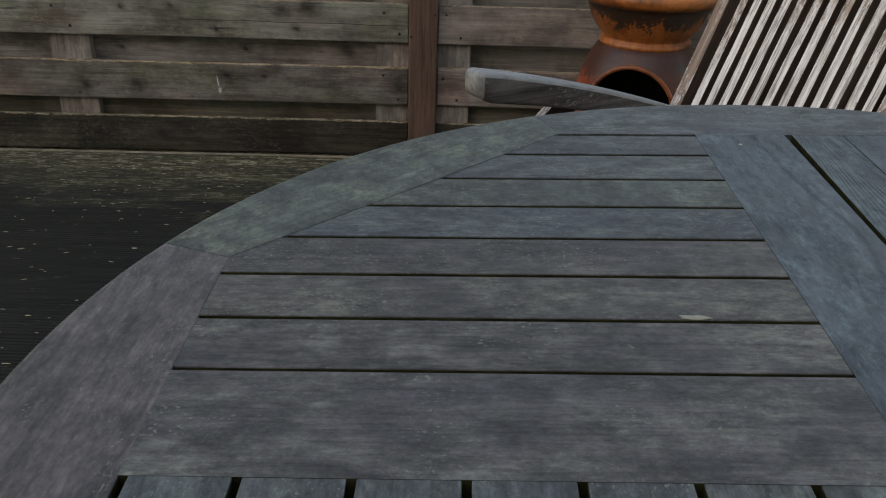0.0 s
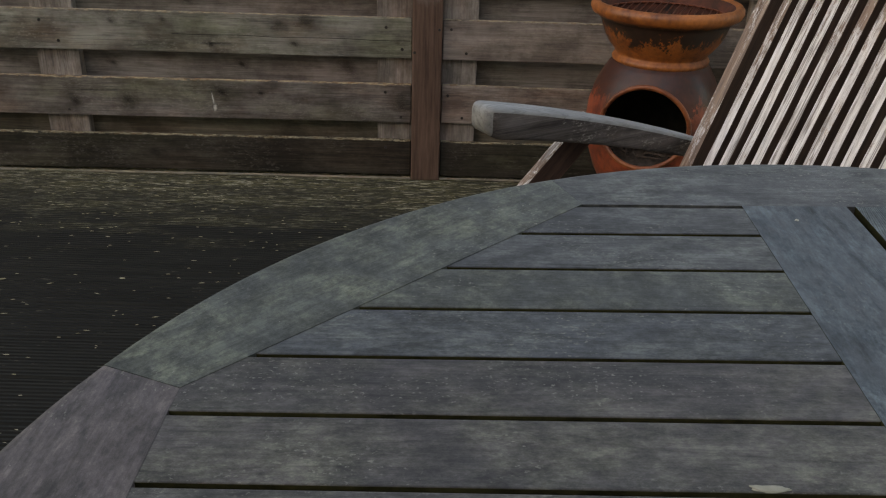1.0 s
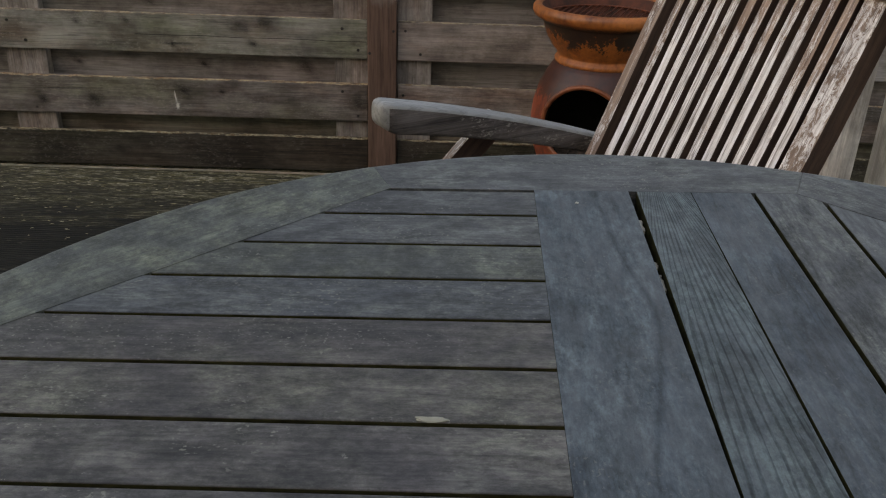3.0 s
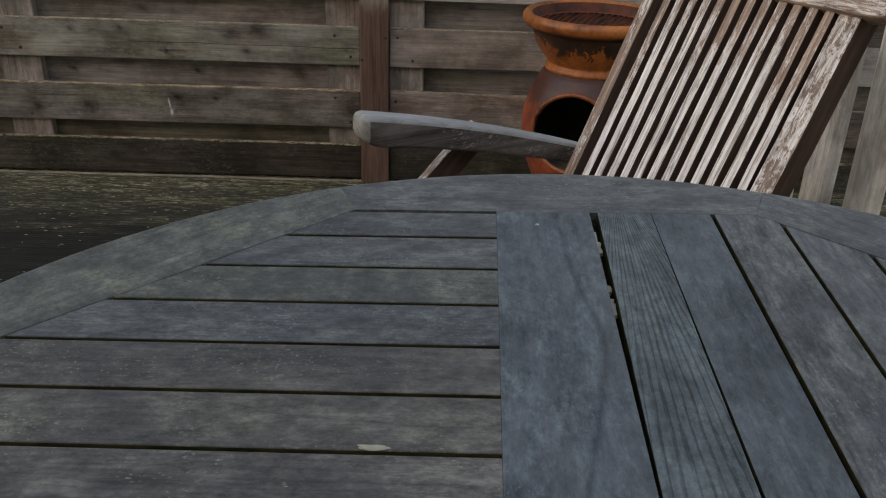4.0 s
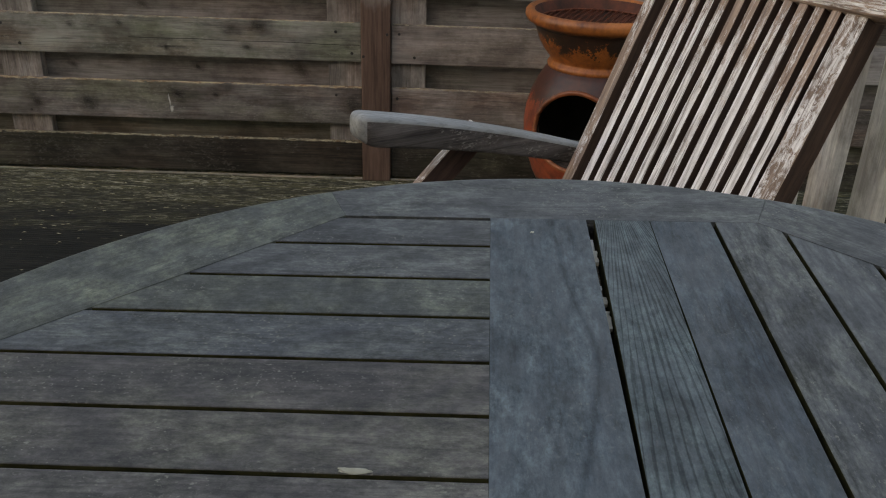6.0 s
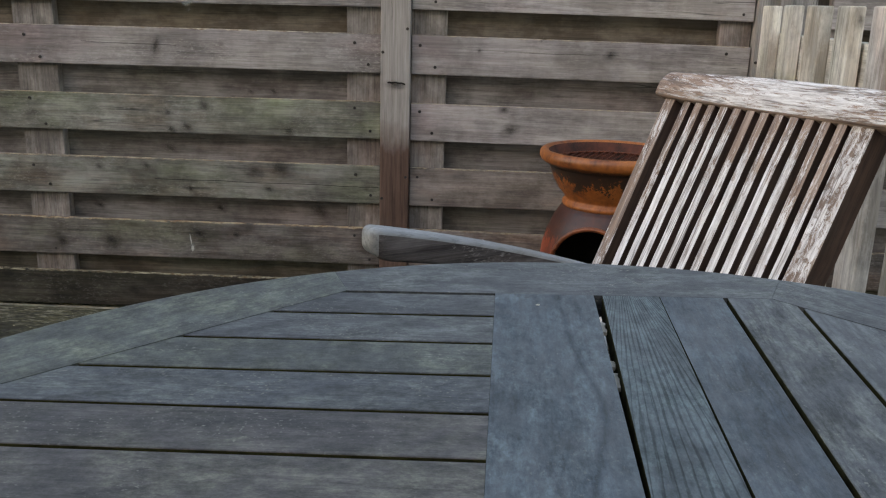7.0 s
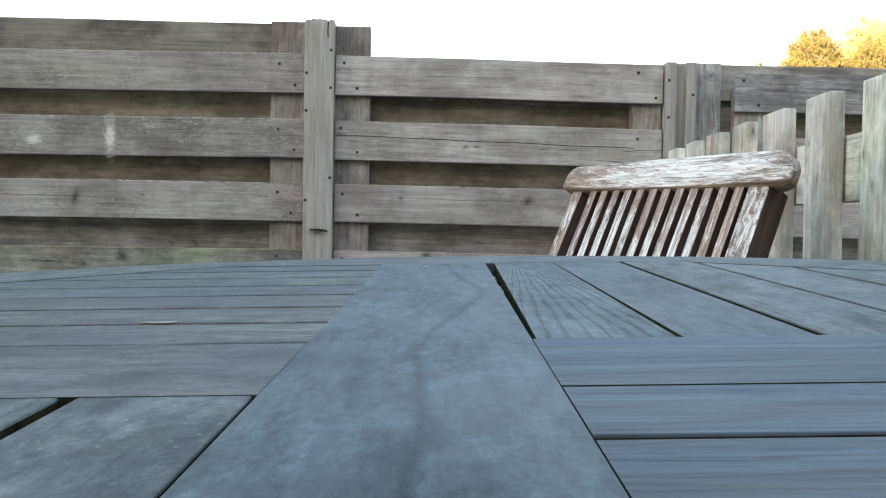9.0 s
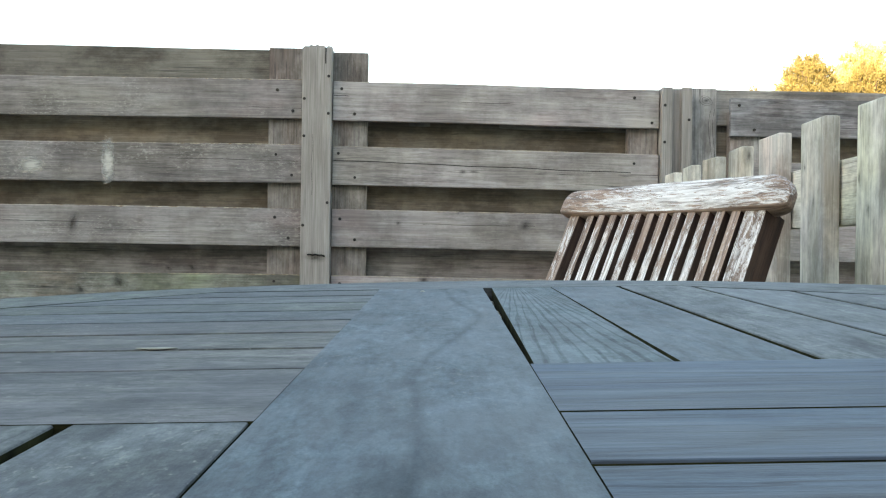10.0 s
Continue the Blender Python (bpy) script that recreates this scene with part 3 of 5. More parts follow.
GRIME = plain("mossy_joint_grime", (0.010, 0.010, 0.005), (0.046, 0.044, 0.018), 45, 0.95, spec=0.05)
LITTER = plain("yellowed_flakes", (0.22, 0.19, 0.09), (0.5, 0.46, 0.34), 25, 0.85)
SOIL = plain("soil_and_grass", (0.03, 0.035, 0.018), (0.07, 0.08, 0.035), 2.5, 0.95)
BRICK = plain("sun_wall_plaster", (0.5, 0.47, 0.42), (0.62, 0.59, 0.54), 3.0, 0.9)
LEAF = plain("sunlit_conifer_needles", (0.082, 0.065, 0.018), (0.205, 0.158, 0.048), 1.8, 0.7)
LEAF_PALE = plain("yellow_leaves", (0.34, 0.30, 0.12), (0.48, 0.42, 0.17), 1.2, 0.7)
BARK = plain("bark", (0.05, 0.035, 0.025), (0.12, 0.085, 0.06), 12, 0.9, 0, 0.6, (1, 1, 0.2))


# ---- building helpers ----
def mesh_of(bm, *mats, smooth=False):
    me = bpy.data.meshes.new("mesh")
    bm.normal_update()
    bm.to_mesh(me)
    bm.free()
    for m in mats:
        me.materials.append(m)
    if smooth:
        for p in me.polygons:
            p.use_smooth = True
    return me


def part(name, bm, material, parent, label="", m=None, smooth=False):
    """Links a bmesh, or a mesh that is already made, as one object under a thing or a part."""
    me = bm if isinstance(bm, bpy.types.Mesh) else mesh_of(bm, *(material if isinstance(material, tuple) else (material,)), smooth=smooth)
    ob = new(name, me)
    ob.parent = parent
    if m is not None:
        ob.matrix_basis = m
    return tagged(ob, label)


def thing(name, m, label, category, group="", kind=""):
    ob = new(name)
    ob.empty_display_size = 0.1
    ob.matrix_basis = m
    return tagged(ob, label, category, group, kind)


def plank(lx, ly, lz, bevel=0.002, cuts=0, wobble=0.0, seed=0, segments=2):
    """A board, centred, with softened edges; wobble bends it a little along its length."""
    bm = bmesh.new()
    bmesh.ops.create_cube(bm, size=1.0)
    bmesh.ops.scale(bm, vec=(lx, ly, lz), verts=bm.verts)
    if cuts:
        for i in range(1, cuts + 1):
            x = -lx / 2 + lx * i / (cuts + 1)
            bmesh.ops.bisect_plane(bm, geom=bm.verts[:] + bm.edges[:] + bm.faces[:], plane_co=(x, 0, 0), plane_no=(1, 0, 0))
    if bevel:
        sharp = [e for e in bm.edges if len(e.link_faces) == 2 and e.calc_face_angle(0) > 0.5]
        bmesh.ops.bevel(bm, geom=sharp, offset=bevel, segments=segments, affect="EDGES", profile=0.6)
    if wobble:
        rnd = random.Random(seed)
        a, b, c, d = [rnd.uniform(-1, 1) for _ in range(4)]
        for v in bm.verts:
            u = v.co.x / lx * math.pi
            v.co.y += wobble * (a * math.sin(2 * u) + b * math.cos(3 * u + c) + 0.6 * math.sin(7 * u + d * 3))
            v.co.z += wobble * 0.7 * (c * math.cos(2 * u) + d * math.sin(3 * u + a))
    return bm


def prism(points, z0, z1, bevel=0.0015, segments=2, long_only=False):
    """An upright prism over a flat outline, its upper edges softened."""
    bm = bmesh.new()
    low = [bm.verts.new((x, y, z0)) for x, y in points]
    high = [bm.verts.new((x, y, z1)) for x, y in points]
    n = len(points)
    top = bm.faces.new(high)
    bm.faces.new(low[::-1])
    for i in range(n):
        bm.faces.new((low[i], low[(i + 1) % n], high[(i + 1) % n], high[i]))
    edges = [e for e in top.edges if not long_only or abs(e.verts[0].co.y - e.verts[1].co.y) < 1e-4]
    if bevel and edges:
        bmesh.ops.bevel(bm, geom=edges, offset=bevel, segments=segments, affect="EDGES", profile=0.5)
    return bm


def clip(poly, a, b, c):
    """The part of a convex outline where a*x + b*y <= c."""
    out = []
    for i, p in enumerate(poly):
        q = poly[(i + 1) % len(poly)]
        dp, dq = a * p[0] + b * p[1] - c, a * q[0] + b * q[1] - c
        if dp <= 0:
            out.append(p)
        if dp * dq < 0:
            t = dp / (dp - dq)
            out.append((p[0] + t * (q[0] - p[0]), p[1] + t * (q[1] - p[1])))
    return out


def bar(p, q, w, d, up=(0, 0, 1), bevel=0.003):
    """A straight bar from p to q, w across and d deep, and its pose (grain along x)."""
    p, q = Vector(p), Vector(q)
    x = (q - p).normalized()
    y = Vector(up).cross(x).normalized()
    z = x.cross(y)
    m = Matrix((x, y, z)).transposed().to_4x4()
    m.translation = (p + q) / 2
    return plank((q - p).length, w, d, bevel), m


def lathe(profile, steps, keep=None):
    """Turns a profile of (radius, height) round z. keep(angle, height) leaves faces out."""
    bm = bmesh.new()
    rings = [[bm.verts.new((r * math.cos(2 * math.pi * i / steps), r * math.sin(2 * math.pi * i / steps), z)) for i in range(steps)] for r, z in profile]
    for j in range(len(profile) - 1):
        for i in range(steps):
            a, zz = 2 * math.pi * (i + 0.5) / steps, (profile[j][1] + profile[j + 1][1]) / 2
            if keep and not keep(a, zz, j):
                continue
            k = (i + 1) % steps
            bm.faces.new((rings[j][i], rings[j][k], rings[j + 1][k], rings[j + 1][i]))
    loose = [v for v in bm.verts if not v.link_faces]
    bmesh.ops.delete(bm, geom=loose, context="VERTS")
    return bm


def tube(points, radius, closed=False, sides=8):
    """A round tube along a line of points."""
    bm = bmesh.new()
    n = len(points)
    rings = []
    for i in range(n):
        p = Vector(points[i])
        a = Vector(points[(i - 1) % n if closed or i > 0 else 0])
        b = Vector(points[(i + 1) % n if closed or i < n - 1 else n - 1])
        t = (b - a).normalized()
        s = t.cross(Vector((0, 0, 1)) if abs(t.z) < 0.9 else Vector((0, 1, 0))).normalized()
        w = s.cross(t)
        rings.append([bm.verts.new(p + radius * (math.cos(2 * math.pi * j / sides) * s + math.sin(2 * math.pi * j / sides) * w)) for j in range(sides)])
    for i in range(n if closed else n - 1):
        for j in range(sides):
            bm.faces.new((rings[i][j], rings[i][(j + 1) % sides], rings[(i + 1) % n][(j + 1) % sides], rings[(i + 1) % n][j]))
    if not closed:
        bm.faces.new(rings[0][::-1])
        bm.faces.new(rings[-1])
    bmesh.ops.recalc_face_normals(bm, faces=bm.faces[:])
    return bm


# ---- ground, deck, unseen sun-blocking wall ----
bm = bmesh.new()
bmesh.ops.create_grid(bm, x_segments=40, y_segments=40, size=2500)
ground = new("ground", mesh_of(bm, SOIL))
ground.matrix_basis = pose(0, 0, -0.16)
tagged(ground, "dark soil and rough grass beyond the garden", "ground", kind="structure")

DECK_PITCH, DECK_FRONT, DECK_BACK, DECK_LEFT, DECK_RIGHT = 0.149, -3.3, 1.972, -4.2, 2.4


def deck_profile():
    """The cut through one decking board: twelve rounded ridges over a flat underside."""
    w, pts = 0.144, []
    n = 12
    for i in range(n):
        y0 = -w / 2 + w * i / n
        pts += [(y0 + w / n * 0.08, -0.0048), (y0 + w / n * 0.28, -0.0005), (y0 + w / n * 0.66, 0.0), (y0 + w / n * 0.88, -0.0048)]
    return [(-w / 2, -0.027)] + [(-w / 2, -0.006)] + pts + [(w / 2, -0.006), (w / 2, -0.027)]


def deck_board_mesh():
    bm = bmesh.new()
    prof = deck_profile()
    half = (DECK_RIGHT - DECK_LEFT) / 2
    a = [bm.verts.new((-half, y, z)) for y, z in prof]
    b = [bm.verts.new((half, y, z)) for y, z in prof]
    n = len(prof)
    for i in range(n):
        bm.faces.new((a[i], a[(i + 1) % n], b[(i + 1) % n], b[i]))
    bm.faces.new(a[::-1])
    bm.faces.new(b)
    bmesh.ops.recalc_face_normals(bm, faces=bm.faces[:])
    return mesh_of(bm, DECK_WOOD)


deck = thing("deck", pose(0, 0, 0, 0, 0, 0.9), "damp dark grooved timber decking with a green film", "deck", kind="structure")
board_mesh = deck_board_mesh()
rows = int((DECK_BACK - DECK_FRONT) / DECK_PITCH)
rnd = random.Random(5)
for i in range(rows):
    part("deck_board", board_mesh, None, deck, "", pose((DECK_LEFT + DECK_RIGHT) / 2, DECK_BACK - 0.072 - i * DECK_PITCH, rnd.uniform(-0.0015, 0.0), rnd.uniform(-0.3, 0.3)))
for x in (-3.9, -2.9, -1.9, -0.9, 0.1, 1.1, 2.1):
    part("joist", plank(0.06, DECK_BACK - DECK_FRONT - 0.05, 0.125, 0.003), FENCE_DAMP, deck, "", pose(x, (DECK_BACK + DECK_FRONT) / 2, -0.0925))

# wall added out of view; it blocks the low sun and limits the sky light
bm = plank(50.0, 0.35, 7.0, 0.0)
sun_wall = new("wall_south", mesh_of(bm, BRICK))
sun_wall.matrix_basis = pose(-6, -9.8, 3.34)
tagged(sun_wall, "plain unseen wall behind the deck, added to keep the low sun off the garden", "wall", kind="structure")


# ---- the fence ----
FENCE = pose(-0.331, 1.899, 0, 0, 0, 1.65)
THICK = 0.019
nail_bm = bmesh.new()
bmesh.ops.create_cone(nail_bm, cap_ends=True, segments=8, radius1=0.0050, radius2=0.0040, depth=0.003)
nail_mesh = mesh_of(nail_bm, NAIL)


ROWS = ((0.008, 0.121), (0.179, 0.298), (0.377, 0.495), (0.578, 0.691), (0.777, 0.891), (0.963, 1.080), (1.157, 1.275))


def fence_panel(m, x0, x1, battens, tops, back_from, back_top, offset, sag, label, mats, seed, cracks=(), top_wood=FENCE_TOP, batten_wood=BATTEN_WOOD):
    """A woven panel: front boards, upright battens behind them, and back boards that close the gaps."""
    p = thing("woven_fence", m, label, "fence", "fence sections")
    rnd = random.Random(seed)
    boards = {}
    lx, mid, drop = x1 - x0, (x0 + x1) / 2, math.tan(radians(sag))
    for k, (lo, hi) in enumerate(ROWS):
        z, h = (lo + hi) / 2 + offset, hi - lo
        boards[k] = part("front_board", plank(lx - 0.003, THICK, h, 0.003, 14, 0.0014, seed * 31 + k), mats[k], p, "",
             pose(mid, 0.025 + THICK / 2 + rnd.uniform(-0.002, 0.002), z - drop * (mid - x0), rnd.uniform(-0.8, 0.8), sag + rnd.uniform(-0.1, 0.1), 0))
        for bx, bw in battens:
            for dx, dz in ((-0.028, 0.031), (0.018, -0.038)):
                nx = bx + dx + rnd.uniform(-0.005, 0.005)
                if x0 + 0.012 < nx < x1 - 0.012:
                    part("nail", nail_mesh, None, p, "", pose(nx, 0.0235, z - drop * (nx - x0) + dz + rnd.uniform(-0.006, 0.006), 90))
    gaps = [(-0.01, 0.05)] + [((ROWS[k][1] + ROWS[k + 1][0]) / 2 - 0.058, (ROWS[k][1] + ROWS[k + 1][0]) / 2 + 0.058) for k in range(6)] + [(back_top - 0.112 - offset, back_top - offset)]
    for k, (lo, hi) in enumerate(gaps):
        # k == 0 takes the darkest pine so the gap behind it looks black
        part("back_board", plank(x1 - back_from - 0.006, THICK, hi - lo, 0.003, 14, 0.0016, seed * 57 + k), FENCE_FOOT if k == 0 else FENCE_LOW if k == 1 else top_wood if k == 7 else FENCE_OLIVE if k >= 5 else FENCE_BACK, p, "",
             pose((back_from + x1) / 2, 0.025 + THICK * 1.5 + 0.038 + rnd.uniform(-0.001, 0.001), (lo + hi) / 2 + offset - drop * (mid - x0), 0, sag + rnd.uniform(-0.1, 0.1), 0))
    for (bx, bw), top in zip(battens, tops):
        part("batten", plank(top, bw, 0.035, 0.002), batten_wood, p, "", pose(bx, 0.025 + THICK + 0.018, top / 2 + 0.002, 0, -90, 0) @ pose(0, 0, 0, 90))
    for k, xa, xb, za, zb, thick in cracks:
        # the crack follows the bend of its board
        bend = random.Random(seed * 31 + k)
        a, b, c, d = [bend.uniform(-1, 1) for _ in range(4)]
        pts = []
        for i in range(41):
            t = i / 40
            x = xa + (xb - xa) * t - mid
            u = x / (lx - 0.003) * math.pi
            y = -THICK / 2 + 0.0014 * (a * math.sin(2 * u) + b * math.cos(3 * u + c) + 0.6 * math.sin(7 * u + d * 3))
            pts.append((x, y + 0.0004, za + (zb - za) * t - (ROWS[k][0] + ROWS[k][1]) / 2 + 0.003 * noise.noise(Vector((x * 7, seed, k))) + 0.0008 * noise.noise(Vector((x * 60, seed, k)))))
        part("crack", tube(pts, thick, False, 6), CRACK, boards[k])
    return p


G, N, D, C = FENCE_GREY, FENCE_GREEN, FENCE_DAMP, FENCE_CRUST
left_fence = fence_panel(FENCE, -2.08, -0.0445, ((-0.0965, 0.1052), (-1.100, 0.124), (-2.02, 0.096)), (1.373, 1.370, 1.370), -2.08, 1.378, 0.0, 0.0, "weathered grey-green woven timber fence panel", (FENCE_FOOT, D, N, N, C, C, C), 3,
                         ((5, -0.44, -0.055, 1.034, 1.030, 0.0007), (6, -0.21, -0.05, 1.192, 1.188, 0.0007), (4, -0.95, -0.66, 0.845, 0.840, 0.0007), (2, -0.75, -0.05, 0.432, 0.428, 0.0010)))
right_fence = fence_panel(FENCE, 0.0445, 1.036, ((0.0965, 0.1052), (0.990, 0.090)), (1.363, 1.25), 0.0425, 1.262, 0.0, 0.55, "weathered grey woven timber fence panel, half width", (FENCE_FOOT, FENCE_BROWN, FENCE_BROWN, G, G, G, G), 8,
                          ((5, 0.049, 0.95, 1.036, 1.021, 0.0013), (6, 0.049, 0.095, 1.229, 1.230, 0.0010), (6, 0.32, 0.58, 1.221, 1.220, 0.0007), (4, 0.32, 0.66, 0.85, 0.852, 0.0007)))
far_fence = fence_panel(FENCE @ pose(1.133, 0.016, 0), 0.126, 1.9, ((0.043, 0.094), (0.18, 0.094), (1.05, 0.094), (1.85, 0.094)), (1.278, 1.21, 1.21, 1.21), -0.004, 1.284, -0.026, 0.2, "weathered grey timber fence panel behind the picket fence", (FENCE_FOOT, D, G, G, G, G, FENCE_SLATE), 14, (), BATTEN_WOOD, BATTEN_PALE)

# added plank, not a real post: it shuts the see-through slit to darken it
part("back_post", plank(1.24, 0.16, 0.04, 0.003), FENCE_BACK, far_fence, "", pose(0.10, 0.125, 0.62, 0, -90, 0) @ pose(0, 0, 0, 90))
strip_wood = pine("pale_edge_pine", (0.30, 0.285, 0.23), (0.48, 0.455, 0.38), (PURPLE, MOSS), 0.3, 0.3, 0.2, 0.0)
for x0, x1 in ((-2.08, -0.046), (0.046, 1.036)):
    part("edge_strip", plank(x1 - x0, 0.010, 0.004, 0.001, 12, 0.0008, 9), strip_wood, deck, "", deck.matrix_basis.inverted() @ FENCE @ pose((x0 + x1) / 2, 0.010, 0.0028))


def mark_material(name, colour, edge, ragged, torn=1.1, stretch=(1, 1, 1), rings=None):
    """A stain that thins out to nothing towards its own ragged rim."""
    k = Nodes(name)
    tc = k.t.nodes.new("ShaderNodeTexCoord")
    ln = k.node("ShaderNodeVectorMath")
    ln.operation = "LENGTH"
    k.put(ln.inputs[0], tc.outputs["Object"])
    n = k.noise(ragged, k.coords(stretch), 5, 0.7)
    d = k.math("ADD", ln.outputs["Value"], k.math("MULTIPLY", k.math("SUBTRACT", n, 0.5), torn))
    k.put(k.bsdf.inputs["Alpha"], k.ramp(d, list(rings) if rings else [(0.2, edge), (0.45, edge * 0.55), (0.8, 0.0)]))
    return k.done(colour, 0.8, 0.3)


KNOT_MARK = mark_material("knot_stain", (0.040, 0.034, 0.027), 0.7, 2.0, 0.75, (1, 1, 1), ((0.0, 0.75), (0.18, 0.55), (0.36, 0.28), (0.55, 0.12), (0.8, 0.0)))
PALE_MARK = mark_material("bleached_stain", (0.58, 0.57, 0.52), 0.85, 3.0, 1.3, (0.6, 3.0, 1))
bm = bmesh.new()
bmesh.ops.create_grid(bm, x_segments=6, y_segments=6, size=1.0)
for v in bm.verts:
    v.co.z = 0.12 * (1 - min(1, v.co.length_squared))
disc = bm
knot_mesh = mesh_of(disc.copy(), KNOT_MARK, smooth=True)
pale_mesh = mesh_of(disc, PALE_MARK, smooth=True)


def on_board(name, mesh, owner, x, z, rx, rz, turn=0.0):
    """A stain on the front of a fence board, at a place along the fence and a height."""
    part(name, mesh, None, owner, "", pose(x, 0.0222, z, 90, 0, 0) @ pose(0, 0, 0, 0, 0, turn) @ Matrix.Diagonal((rx, rz, 0.004, 1)))


for x, z, r in ((-0.437, 0.464, 0.028), (-0.354, 0.478, 0.027), (-0.391, 0.414, 0.016), (-0.637, 0.404, 0.013), (-0.774, 0.474, 0.014), (-0.90, 0.226, 0.032), (-0.695, 0.640, 0.014), (-0.636, 0.599, 0.022),
                (-0.582, 0.663, 0.018), (-0.689, 0.588, 0.013), (-0.326, 0.594, 0.015), (-1.06, 0.222, 0.016), (-0.50, 0.262, 0.012), (-0.078, 0.236, 0.034), (-0.92, 0.466, 0.012), (-0.62, 0.262, 0.018)):
    on_board("knot", knot_mesh, left_fence, x, z, r * 2.3, r * 1.6, 35 * x)
for x, z, r in ((0.630, 0.848, 0.018), (0.247, 0.850, 0.009), (0.433, 0.884, 0.010), (0.326, 0.680, 0.016), (0.345, 0.618, 0.024), (0.44, 1.008, 0.010)):
    on_board("knot", knot_mesh, right_fence, x, z, r * 1.9, r * 1.25, 35 * x)
for x, z, r in ((-0.452, 0.706, 0.011), (-0.380, 0.707, 0.015), (-0.71, 0.522, 0.024), (-0.95, 0.330, 0.018), (-0.56, 0.335, 0.02), (-0.24, 0.335, 0.04)):
    part("knot", knot_mesh, None, left_fence, "", pose(x, 0.0735, z, 90, 0, 0) @ pose(0, 0, 0, 0, 0, -30) @ Matrix.Diagonal((r * 1.9, r, 0.004, 1)))
on_board("knot", knot_mesh, left_fence, -0.722, 0.835, 0.022, 0.06, -18)
on_board("bleach_mark", pale_mesh, left_fence, -0.620, 1.022, 0.030, 0.095)
on_board("bleach_mark", pale_mesh, left_fence, -0.845, 1.008, 0.055, 0.035)
on_board("scratch", pale_mesh, left_fence, -0.645, 0.240, 0.005, 0.036, 8)
on_board("scratch", pale_mesh, left_fence, -0.640, 0.213, 0.012, 0.020, -12)


def fence_post(m, width, depth, height, label, groove=0.0):
    p = thing("fence_post", m, label, "post", "fence posts")
    if groove:
        w, g = width / 2, groove / 2
        bm = prism([(-w, 0), (-g, 0), (-g, 0.022), (g, 0.022), (g, 0), (w, 0), (w, depth), (-w, depth)], -height / 2, height / 2, 0.0)
    else:
        bm = plank(width, depth, height, 0.004, 0)
        bmesh.ops.translate(bm, vec=(0, depth / 2, 0), verts=bm.verts)
    bmesh.ops.rotate(bm, matrix=Matrix.Rotation(radians(90), 3, "Y"), verts=bm.verts)
    part("shaft", bm, POST_WOOD, p, "", pose(0, 0, height / 2, 0, -90, 0))
    for z in (0.40, 0.839, 1.105, 1.216):
        if z < height:
            part("nail", nail_mesh, None, p, "", pose(-width * 0.42, -0.0005, z, 90))
            if z + 0.11 < height:
                part("nail", nail_mesh, None, p, "", pose(width * 0.4, -0.0005, z + 0.068, 90))
    return p


def post_wood():
    """Grey pine whose foot has kept its reddish brown stain, up to a ragged edge."""
    k = Nodes("post_pine")
    fibre = k.noise(70, k.coords((0.06, 1, 1)), 6, 0.68)
    grey = k.ramp(k.mix(0.5, fibre, k.noise(330, k.coords((0.018, 1, 1)), 3, 0.62)), [(0.38, (0.250, 0.230, 0.210)), (0.62, (0.445, 0.415, 0.388))])
    brown = k.ramp(fibre, [(0.36, (0.070, 0.041, 0.030)), (0.64, (0.165, 0.102, 0.077))])
    tc = k.t.nodes.new("ShaderNodeTexCoord")
    sep = k.node("ShaderNodeSeparateXYZ")
    k.put(sep.inputs[0], tc.outputs["Object"])
    edge = k.math("ADD", k.math("MULTIPLY", sep.outputs["X"], -5.0), k.math("MULTIPLY", k.noise(9, k.coords((0.4, 1, 1)), 5), 1.6))
    base = k.mix(k.ramp(k.math("MULTIPLY", edge, 0.5), [(0.45, 0.0), (0.75, 1.0)]), grey, brown)
    blot = k.ramp(k.noise(12, k.coords((0.3, 1, 1)), 6, 0.65), [(0.4, 0.4), (0.6, 0.0)])
    base = k.mix(blot, base, k.mix(1.0, base, (0.62, 0.58, 0.55), "MULTIPLY"))
    k.bump(fibre, 0.35, 0.0015)
    return k.done(base, 0.78, 0.3)


POST_WOOD = post_wood()
middle_post = fence_post(FENCE, 0.0875, 0.09, 1.370, "square timber fence post, grey above and brown below")
fence_post(FENCE @ pose(1.083, 0.0, 0), 0.089, 0.09, 1.270, "grooved timber fence post beside the picket fence", 0.030)
for dx, w, h, seed in ((-0.030, 0.011, 0.004, 1), (-0.010, 0.014, 0.007, 2), (0.010, 0.012, 0.006, 3), (0.035, 0.0075, 0.005, 4)):
    part("splinter", plank(w * 2, 0.07, h * 2, 0.0015, 4, 0.0012, seed), POST_WOOD, middle_post, "", pose(dx, 0.042, 1.370, 0, 4 * math.sin(seed * 2.1)))
part("crack", tube([(0.0255 + 0.0003 * math.sin(i), -0.0001, 1.369 - 0.006 * i) for i in range(9)], 0.0016, False, 6), CRACK, middle_post)
part("crack", tube([(-0.012 + 0.002 * math.sin(i * 0.6), 0.0002, 1.11 - 0.012 * i) for i in range(16)], 0.0005, False, 6), CRACK, middle_post)
part("notch", tube([(-0.022 + 0.0052 * i, -0.0004, 0.752 - 0.010 * (i / 10 - 0.35) ** 2 + 0.0008 * math.sin(i * 1.7)) for i in range(11)], 0.0026, False, 6), CRACK, middle_post)
part("knot", knot_mesh, None, middle_post, "", pose(0.002, -0.0006, 0.745, 90, 0, 0) @ Matrix.Diagonal((0.052, 0.024, 0.03, 1)))

